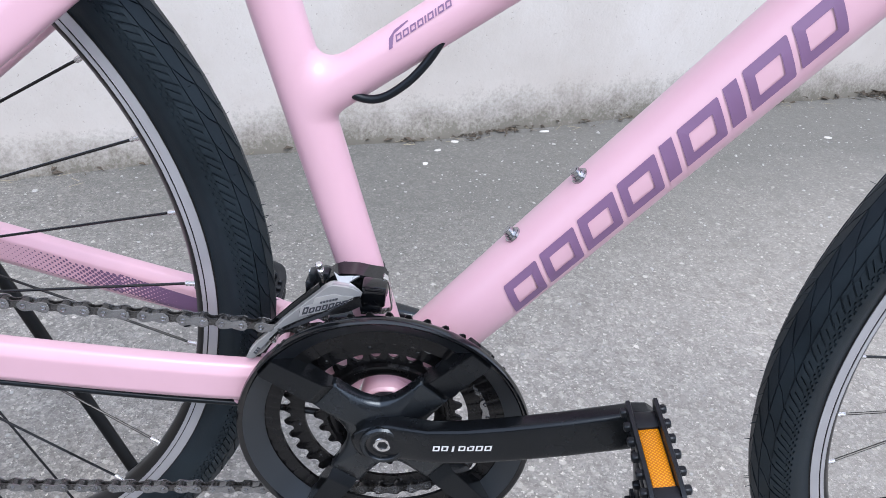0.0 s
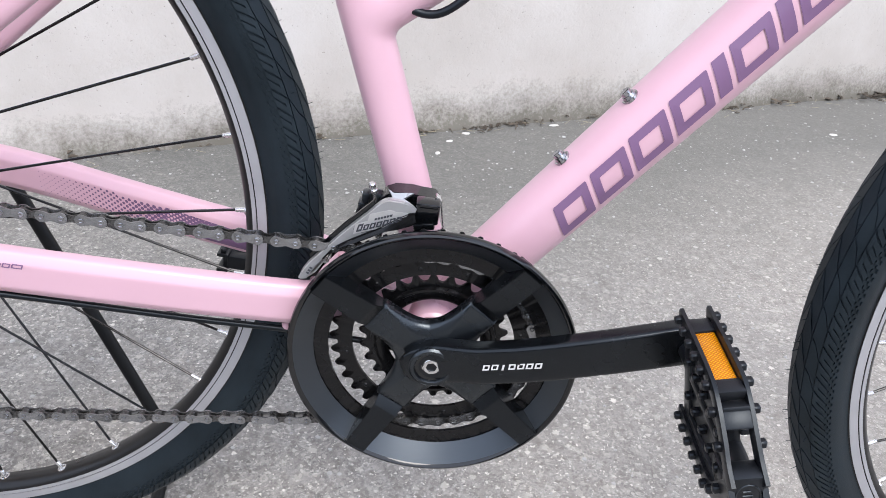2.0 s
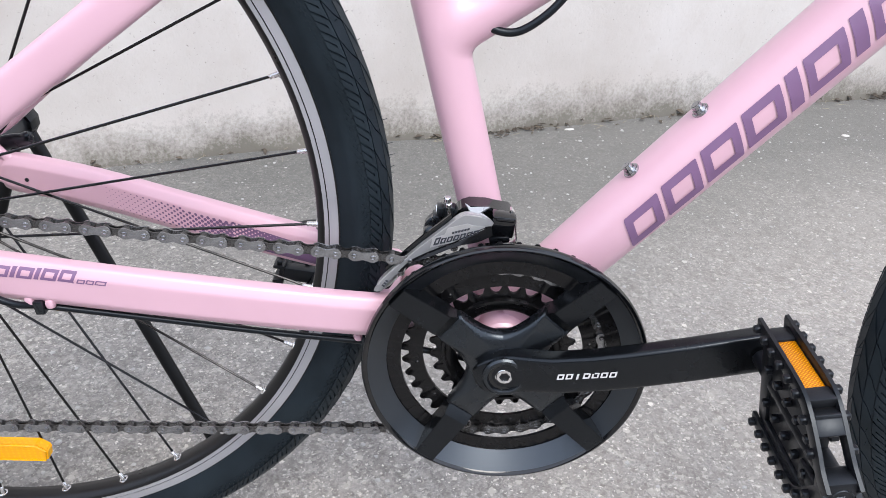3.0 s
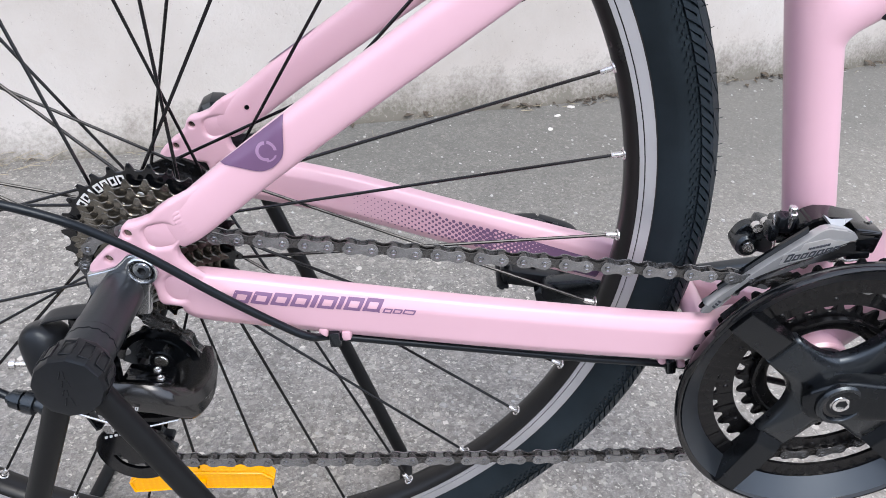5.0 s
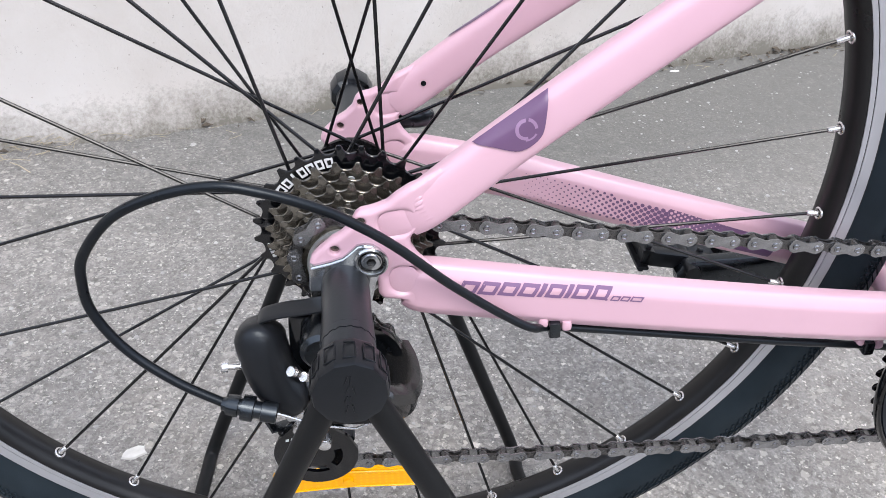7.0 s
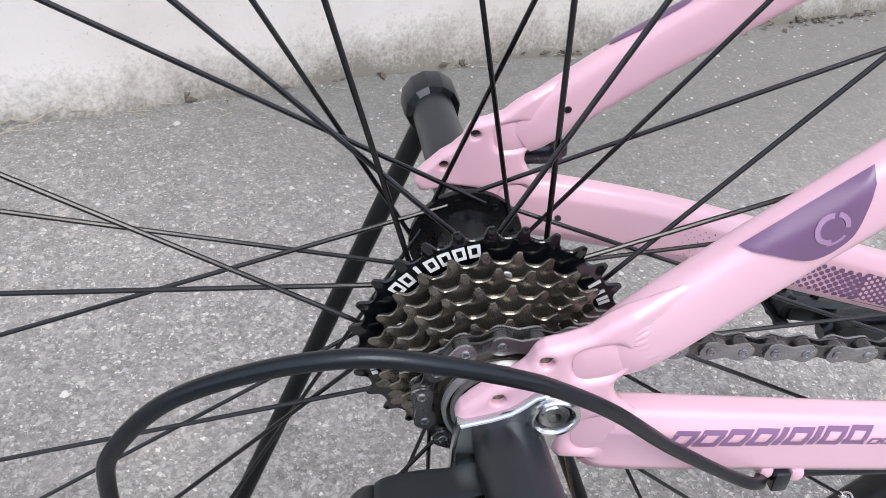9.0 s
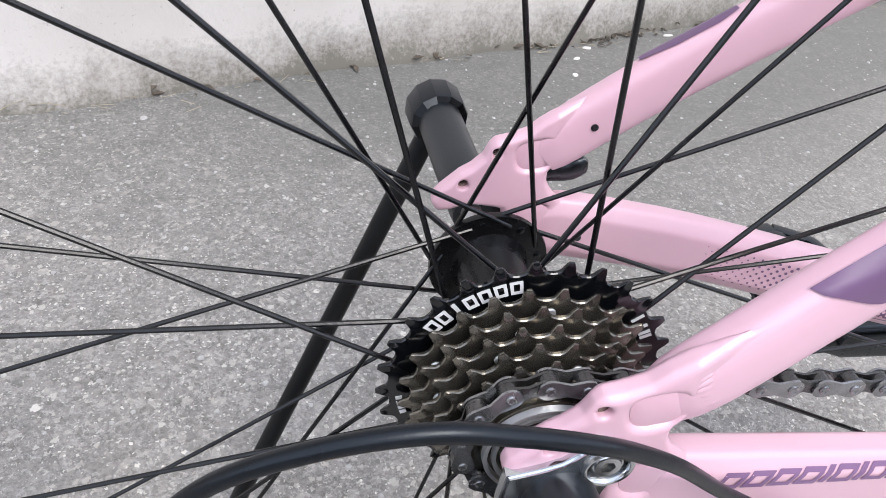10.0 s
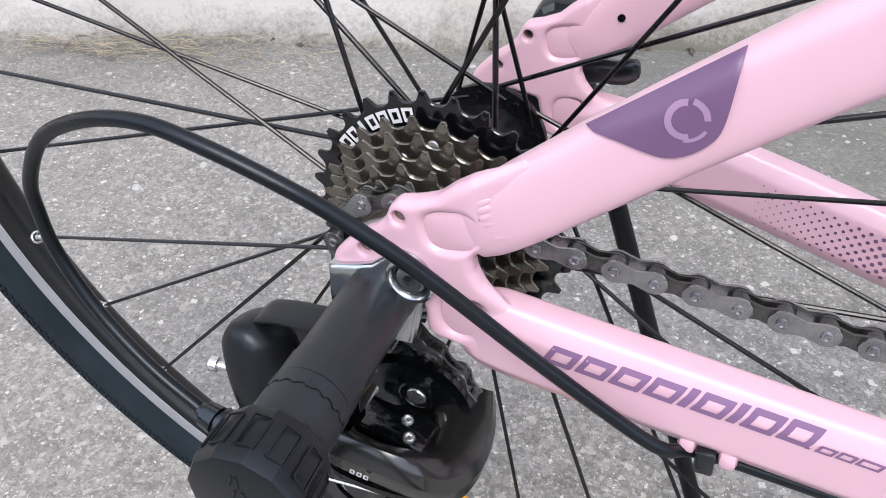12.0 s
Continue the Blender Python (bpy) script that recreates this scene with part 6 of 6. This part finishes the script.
def decals():
    bm = bmesh.new()
    wide = [0, 0, 0, 0, 1, 0, 1, 0, 0]
    bar_row(bm, on_down_tube, 0.1030, -0.0145, 0.0085, [(0.0095, 1) if k else (0.0294, 0) for k in wide], 0.0043, 0.42, 0.030)
    weach("frame_mark", bm, PURPLE, bicycle)

    def on_top_tube(s, h, lift):
        d = Vector((0.82, 0, 0.575)).normalized()
        o = Vector((-0.055, 0, 0.4885)) + OFF + d * s + Vector((-d.z, 0, d.x)) * h
        return o + Vector((0, -bent(0.0146, 0.0140, 2.0, h) - lift - 0.0002, 0))

    bm = bmesh.new()
    skin(bm, ((0.0655, 0.0040), (0.0680, 0.0040), (0.0735, 0.0112), (0.0685, 0.0090)), on_top_tube)
    skin(bm, ((0.0685, 0.0090), (0.0735, 0.0112), (0.0830, 0.0118), (0.0830, 0.0112)), on_top_tube)
    bar_row(bm, on_top_tube, 0.0715, 0.0054, 0.0088, [(0.0010, 1) if k else (0.0040, 0) for k in wide], 0.0010, 0.42, 0.02)
    weach("frame_mark", bm, PURPLE, bicycle)

    cs = [(-0.403, 0.0700, 0.340), (-0.385, 0.0690, 0.337), (-0.33, 0.0645, 0.329), (-0.26, 0.0595, 0.320), (-0.18, 0.054, 0.311), (-0.120, 0.0460, 0.3035)]

    def on_stay(side, outer):
        line = cs if outer else FAR_STAY[:3:-1]

        def at(s, h, lift):
            for p, q in zip(line, line[1:]):
                if s <= q[0] or q is line[-1]:
                    f = (s - p[0]) / (q[0] - p[0])
                    y, z = p[1] + f * (q[1] - p[1]), p[2] + f * (q[2] - p[2])
                    break
            y = y + (1 if outer else -1) * (boxed(0.0085, 0.0165, h) + lift + 0.0003)
            return Vector((s, side * y, z + h)) + OFF
        return at

    near, far = on_stay(-1, True), on_stay(1, False)
    bm = bmesh.new()
    bar_row(bm, near, -0.3765, 0.0027, 0.0108, [(0.0028, 1) if k else (0.0097, 0) for k in wide], 0.0013, 0.42, 0.045)
    bar_row(bm, near, -0.2905, 0.0060, 0.0094, [(0.0050, 0), (0.0050, 0), (0.0070, 0)], 0.0008, 0.42, 0.045)
    skin(bm, ((-0.2932, 0.0058), (-0.2920, 0.0058), (-0.2917, 0.0068), (-0.2929, 0.0068)), near, 2, 2)
    weach("frame_mark", bm, PURPLE, bicycle)
    # halftone fade of purple dots into a solid panel on the far chainstay
    bm = bmesh.new()
    skin(bm, ((-0.2180, -0.0125), (-0.1400, -0.0125), (-0.1360, 0.0030), (-0.2180, 0.0078)), far, 24, 6, 0.0001)
    rng = random.Random(3)
    nx = 0
    x = -0.3200
    while x < -0.2150:
        f = (x + 0.3200) / 0.1050
        r = 0.00035 + 0.00160 * min(1, f) ** 1.2
        for j in range(5):
            h = -0.0100 + 0.0044 * j + (0.0022 if nx % 2 else 0)
            if h < 0.0088 - 0.002 * f:
                c = [(x + r * math.cos(radians(60 * k)), h + r * math.sin(radians(60 * k))) for k in range(6)]
                bm.faces.new([bm.verts.new(far(s, hh, 0.0002)) for s, hh in c])
        nx += 1
        x += 0.0025
    tagged(wpart("fading_dots", bm, DEEPPURPLE, None, "purple halftone panel"), kind="stuff")
    bm = bmesh.new()
    nx, x = 0, -0.2165
    while x < -0.1720:
        r = 0.00118 * (1 - (x + 0.2165) / 0.048)
        for j in range(5):
            h = -0.0095 + 0.0036 * j + (0.0018 if nx % 2 else 0)
            c = [(x + r * math.cos(radians(60 * k)), h + r * math.sin(radians(60 * k))) for k in range(6)]
            bm.faces.new([bm.verts.new(far(s, hh, 0.0004)) for s, hh in c])
        nx += 1
        x += 0.0025
    tagged(wpart("fading_dots", bm, PINK, None), kind="stuff")

    # purple badge on the near seatstay with a lilac broken ring
    o0 = Vector((-0.3540, -0.0649, 0.4501))
    d = Vector((0.785, 0.096, 0.620))
    n = Vector((-0.620, 0, 0.785))

    def on_seatstay(s, h, lift):
        p = o0 + d * s + n * h
        return p + Vector((0, -bent(0.0080, 0.0126, 3.0, h) - lift - 0.0005, 0))

    bm = bmesh.new()
    rim = smooth_path([(-0.0190, 0.0124, 0), (-0.0125, 0.0066, 0), (-0.0072, 0.0003, 0), (-0.0030, -0.0036, 0), (0.0025, -0.0052, 0), (0.0085, -0.0044, 0), (0.0122, -0.0020, 0), (0.0165, 0.0030, 0), (0.0238, 0.0124, 0)], 3)
    rows = []
    for p in rim:
        f = (p.x - rim[0].x) / (rim[-1].x - rim[0].x)
        q = Vector((rim[0].x + f * (rim[-1].x - rim[0].x), 0.0124, 0))
        rows.append([bm.verts.new(on_seatstay(*(p.lerp(q, k / 6))[:2], 0.00022)) for k in range(7)])
    for a, b in zip(rows[1:-1], rows[2:-1]):
        for k in range(6):
            bm.faces.new((a[k], b[k], b[k + 1], a[k + 1]))
    for tip, row in ((rows[0], rows[1]), (rows[-1], rows[-2])):
        for k in range(6):
            bm.faces.new((tip[0], row[k], row[k + 1]))
    badge = wpart("badge", bm, DEEPPURPLE, None, "purple badge with a lilac broken ring")
    bm = bmesh.new()
    for a0, a1, r0, r1 in ((60, 250, 0.0030, 0.0044), (-30, 45, 0.0034, 0.0047), (235, 300, 0.0041, 0.0049)):
        m = 10
        for k in range(m):
            q = []
            for a, r in ((a0 + (a1 - a0) * k / m, r0), (a0 + (a1 - a0) * (k + 1) / m, r0), (a0 + (a1 - a0) * (k + 1) / m, r1), (a0 + (a1 - a0) * k / m, r1)):
                q.append((0.0055 + 1.2 * r * math.cos(radians(a)), 0.0036 + 1.2 * r * math.sin(radians(a))))
            skin(bm, q, on_seatstay, 1, 1, 0.0004)
    wpart("badge_ring", bm, LILAC, badge)


decals()


def far_badge():
    """The purple badge of the far seatstay, lapping over its upper face."""
    d, n = Vector((0.785, -0.102, 0.620)), Vector((-0.620, 0, 0.785))
    o = Vector((-0.3600, 0.0650, 0.4535))
    rows = []
    bm = bmesh.new()
    for k in range(15):
        s = -0.0150 + 0.0420 * k / 14
        reach = 0.0026 * min(1.0, k / 5) * min(1.0, (14.2 - k) / 3)
        row = []
        for j in range(7):
            y = 0.0046 - (0.0046 + reach) * j / 6
            h = 0.0126 * (1 - min(1.0, abs(y) / 0.0078) ** 3) ** (1 / 3)
            row.append(bm.verts.new(o + d * s + n * (h + 0.0004) + Vector((0, y, 0))))
        rows.append(row)
    for a, b in zip(rows, rows[1:]):
        for k in range(6):
            bm.faces.new((a[k], b[k], b[k + 1], a[k + 1]))
    wpart("badge", bm, DEEPPURPLE, None, "purple badge lapping over the far seatstay")


far_badge()


# ---- the stand under the rear axle ----
def rear_stand():
    root = tagged(new("bike_stand"), "black tubular rear-axle bicycle stand with rubber sleeves", "bike stand")
    root.location = (-0.436, 0, 0)
    back = -root.location

    def spart(name, bm, mat, parent, label="", sharp=38):
        bmesh.ops.translate(bm, vec=back, verts=bm.verts[:])
        return part(name, bm, mat, parent, label, sharp)

    for side, a, b in ((-1, Vector((-0.4365, -0.0795, 0.3710)), Vector((-0.4297, -0.1660, 0.3764))), (1, Vector((-0.4365, 0.0700, 0.3720)), Vector((-0.4455, 0.1700, 0.3775)))):
        d = (b - a).normalized()
        L = (b - a).length
        # rubber sleeve with a slightly proud second layer and a ragged lap
        bm = bmesh.new()
        sweep(bm, [a, a + d * 0.004, a + d * 0.040, b - d * 0.012], [0.0116, 0.0121, 0.0121, 0.0121], 36)
        sleeve = spart("sleeve", bm, FOAM, root, "grey-black rubber sleeve")
        rng = random.Random(3)
        side_u = Vector((0, 0, 1)) - d * d.z
        side_u.normalize()
        side_v = d.cross(side_u)
        jag = [0.0005 * math.sin(2 * math.pi * k * 17 / 96) + 0.0006 * rng.random() for k in range(96)]
        laps = ((0.0400, 0.0500, 0.0125, 0, 0), (0.0504, 0.0550, 0.0127, 0, 1), (0.0558, L - 0.0196, 0.0126, 1, 1)) if side < 0 else ()
        for s0, s1, r0, wave0, wave1 in laps:
            bm = bmesh.new()
            rings = []
            for along, r, wave in ((s0, 0.0119, wave0), (s0, r0, wave0), (s1, r0, wave1), (s1, 0.0119, wave1)):
                rings.append([bm.verts.new(a + d * (along + wave * jag[k]) + (side_u * math.cos(2 * math.pi * k / 96) + side_v * math.sin(2 * math.pi * k / 96)) * r) for k in range(96)])
            for p, q in zip(rings, rings[1:]):
                for k in range(96):
                    bm.faces.new((p[k], p[(k + 1) % 96], q[(k + 1) % 96], q[k]))
            spart("sleeve_lap", bm, FOAM, sleeve)
        # faceted end cap with recessed windows in its rim
        bm = bmesh.new()
        sweep(bm, [b - d * 0.0185, b - d * 0.0185, b - d * 0.0165, b - d * 0.002, b, b + d * 0.0006], [0.0126, 0.0158, 0.0165, 0.0168, 0.0160, 0.0140], 12)
        cap = spart("end_cap", bm, MATT, sleeve, "black faceted plastic end cap", 25)
        up = Vector((0, 0, 1))
        u = (up - d * up.dot(d)).normalized()
        v = d.cross(u)
        for k in range(12 if side < 0 else 0):
            w = math.radians(30 * k)
            o = b - d * 0.0095 + (u * math.cos(w) + v * math.sin(w)) * 0.0160
            t = (-u * math.sin(w) + v * math.cos(w))
            rr = (u * math.cos(w) + v * math.sin(w))
            bm = bmesh.new()
            fr = [o + t * 0.0026 + d * 0.0050 + rr * 0.0006, o + t * 0.0026 - d * 0.0050 + rr * 0.0006, o - t * 0.0026 - d * 0.0050 + rr * 0.0006, o - t * 0.0026 + d * 0.0050 + rr * 0.0006]
            sweep(bm, fr + fr[:1], 0.0004, 6, caps=False)
            spart("cap_rib", bm, MATT, sleeve)
        # raised marks on the cap's face, as plain bars
        bm = bmesh.new()
        for i, (p, q) in enumerate(((0.0065, 0.0105), (0.0015, 0.0050), (-0.0035, 0.0000), (-0.0090, -0.0050))):
            for j in ((-0.002, 0.002) if i % 2 else (0.0, 0.0025)):
                x0 = b + d * 0.0007 + u * p + v * j
                sweep(bm, [x0, b + d * 0.0007 + u * q + v * (j * 0.5)], 0.00035, 6)
        spart("moulded_mark", bm, MATT, sleeve)
        # two legs, spread to the ground
        base = b - d * 0.010
        fy = side * 0.128 if side > 0 else -0.150
        for foot_x, bx in (((-0.583, -0.001), (-0.280, 0.007)) if side > 0 else ((-0.577, -0.007), (-0.243, 0.007))):
            top = base + Vector((bx, 0, -0.006))
            f1 = top.lerp(Vector((foot_x, fy, 0.008)), 0.925)
            f2 = Vector((foot_x, fy, 0.0075))
            f3 = Vector((foot_x, fy * 0.80, 0.0072))
            f4 = Vector((-0.584 if foot_x < -0.4 else -0.2615, 0.0, 0.0072))
            pts = [top] + smooth_path([f1, top.lerp(f2, 0.965), f2.lerp(f3, 0.25), f3], 5) + [f4]
            bm = bmesh.new()
            sweep(bm, pts, 0.0064, 16)
            spart("leg", bm, POWDER, root, "black powder-coated steel leg")
    return root


rear_stand()


# ---- small things on the ground ----
def chips():
    """Pale grit and chips lying loose on the asphalt."""
    rng = random.Random(11)
    bm = bmesh.new()
    for k in range(5200):
        x, y = rng.uniform(-1.6, 1.6), rng.uniform(-0.35, 1.95)
        lim = WALL_AT[1] + 0.42 * x - 0.02
        if y > lim:
            continue
        r = 0.0011 + 0.0030 * rng.random() ** 3
        if rng.random() < 0.02:
            r *= 2.0
        n = rng.choice((5, 6, 7))
        a0 = rng.uniform(0, 6.3)
        h = r * rng.uniform(0.25, 0.55)
        z = 0.004 * noise.noise((x * 2.1, y * 2.1, 3)) - 0.002
        low = [bm.verts.new((x + r * rng.uniform(0.7, 1.15) * math.cos(a0 + 6.283 * i / n), y + r * rng.uniform(0.7, 1.15) * math.sin(a0 + 6.283 * i / n), z - 0.0005)) for i in range(n)]
        top = [bm.verts.new((x + (v.co.x - x) * 0.7, y + (v.co.y - y) * 0.7, z + h * rng.uniform(0.8, 1.1))) for v in low]
        bm.faces.new(top)
        for i in range(n):
            bm.faces.new((low[i], low[(i + 1) % n], top[(i + 1) % n], top[i]))
    tagged(part("stone_chips", bm, CHIPMAT, None, "pale loose stone chips on asphalt", 20), category="grit", kind="stuff")


chips()


def flake(x, y, sx, sy, turn):
    """A flat pale flake of mortar."""
    rng = random.Random(int(1000 * abs(x + 2 * y)))
    bm = bmesh.new()
    z = 0.004 * noise.noise((x * 2.1, y * 2.1, 3)) - 0.002
    pts = []
    for k in range(11):
        w = 6.283 * k / 11
        r = rng.uniform(0.75, 1.1)
        px, py = sx * r * math.cos(w), sy * r * math.sin(w)
        pts.append((px * math.cos(turn) - py * math.sin(turn), px * math.sin(turn) + py * math.cos(turn)))
    low = [bm.verts.new((px, py, -0.0006)) for px, py in pts]
    top = [bm.verts.new((px * 0.9, py * 0.9, 0.0022)) for px, py in pts]
    bm.faces.new(top)
    for i in range(11):
        bm.faces.new((low[i], low[(i + 1) % 11], top[(i + 1) % 11], top[i]))
    ob = part("mortar_flake", bm, FLAKEMAT, None, "flat pale mortar flake on the asphalt", 30)
    ob.location = (x, y, z)
    tagged(ob, category="mortar flake", group="flakes on the asphalt")


for f in ((-0.662, 0.133, 0.0135, 0.009, 0.4), (0.047, 1.198, 0.010, 0.006, 0.1), (0.009, 1.142, 0.009, 0.005, 0.6), (-0.918, 0.835, 0.011, 0.010, 0.2), (-0.880, 0.850, 0.020, 0.004, 0.35), (0.267, 1.300, 0.016, 0.005, 0.3), (-0.016, 1.064, 0.009, 0.006, 1.0), (1.001, 1.38, 0.012, 0.007, 0.2)):
    flake(*f)


def litter():
    """Dry straw and dead leaves caught at the foot of the wall."""
    rng = random.Random(23)
    bm = bmesh.new()
    for k in range(230):
        s, o = rng.gauss(-1.45, 0.16), abs(rng.gauss(0.03, 0.045)) + 0.012
        p = wall_point(s, o, 0.003 + 0.012 * rng.random())
        w = WALL_TURN + rng.gauss(0, 0.5)
        L = rng.uniform(0.015, 0.07)
        q = p + Vector((math.cos(w) * L, math.sin(w) * L, rng.uniform(-0.002, 0.012)))
        m = (p + q) / 2 + Vector((0, 0, rng.uniform(0, 0.006)))
        sweep(bm, [p, m, q], [(0.0009, 0.0004)] * 3, 5)
    for k in range(90):
        s, o = rng.uniform(-1.2, 2.2), abs(rng.gauss(0.02, 0.03)) + 0.01
        p = wall_point(s, o, 0.003)
        w = WALL_TURN + rng.gauss(0, 0.8)
        L = rng.uniform(0.008, 0.035)
        sweep(bm, [p, p + Vector((math.cos(w) * L, math.sin(w) * L, 0.002))], [(0.0007, 0.0004)] * 2, 5)
    tagged(part("dry_straw", bm, STRAWMAT, None, "dry straw caught along the wall foot"), category="straw", kind="stuff")
    bm = bmesh.new()
    for k in range(520):
        c = rng.choice((0.12, 0.75, 1.5, 1.62, 1.7))
        s, o = rng.gauss(c, 0.12 if c > 1 else 0.10), abs(rng.gauss(0.012, 0.035 if c > 1 else 0.016)) + 0.006
        if rng.random() < 0.16:
            s = rng.uniform(-1.2, 2.4)
            o = abs(rng.gauss(0.0, 0.014)) + 0.012
        p = wall_point(s, o, 0.002 + 0.010 * rng.random() * (c > 1))
        r = rng.uniform(0.003, 0.011) * (1.2 if c > 1 else 0.8)
        w = rng.uniform(0, 6.28)
        a, b = Vector((math.cos(w), math.sin(w), rng.uniform(-0.3, 0.4))), Vector((-math.sin(w), math.cos(w), rng.uniform(-0.3, 0.4)))
        ring = [p + a * r * 1.4, p + b * r * 0.55 + Vector((0, 0, 0.002)), p - a * r, p - b * r * 0.55 + Vector((0, 0, 0.003))]
        up = [bm.verts.new(v + Vector((0, 0, 0.0012))) for v in ring]
        dn = [bm.verts.new(v) for v in ring]
        bm.faces.new(up)
        bm.faces.new(dn[::-1])
        for i in range(4):
            bm.faces.new((dn[i], dn[(i + 1) % 4], up[(i + 1) % 4], up[i]))
    tagged(part("dead_leaves", bm, LEAFMAT, None, "dark dead leaf scraps along the wall foot", 20), category="leaf litter", kind="stuff")


litter()
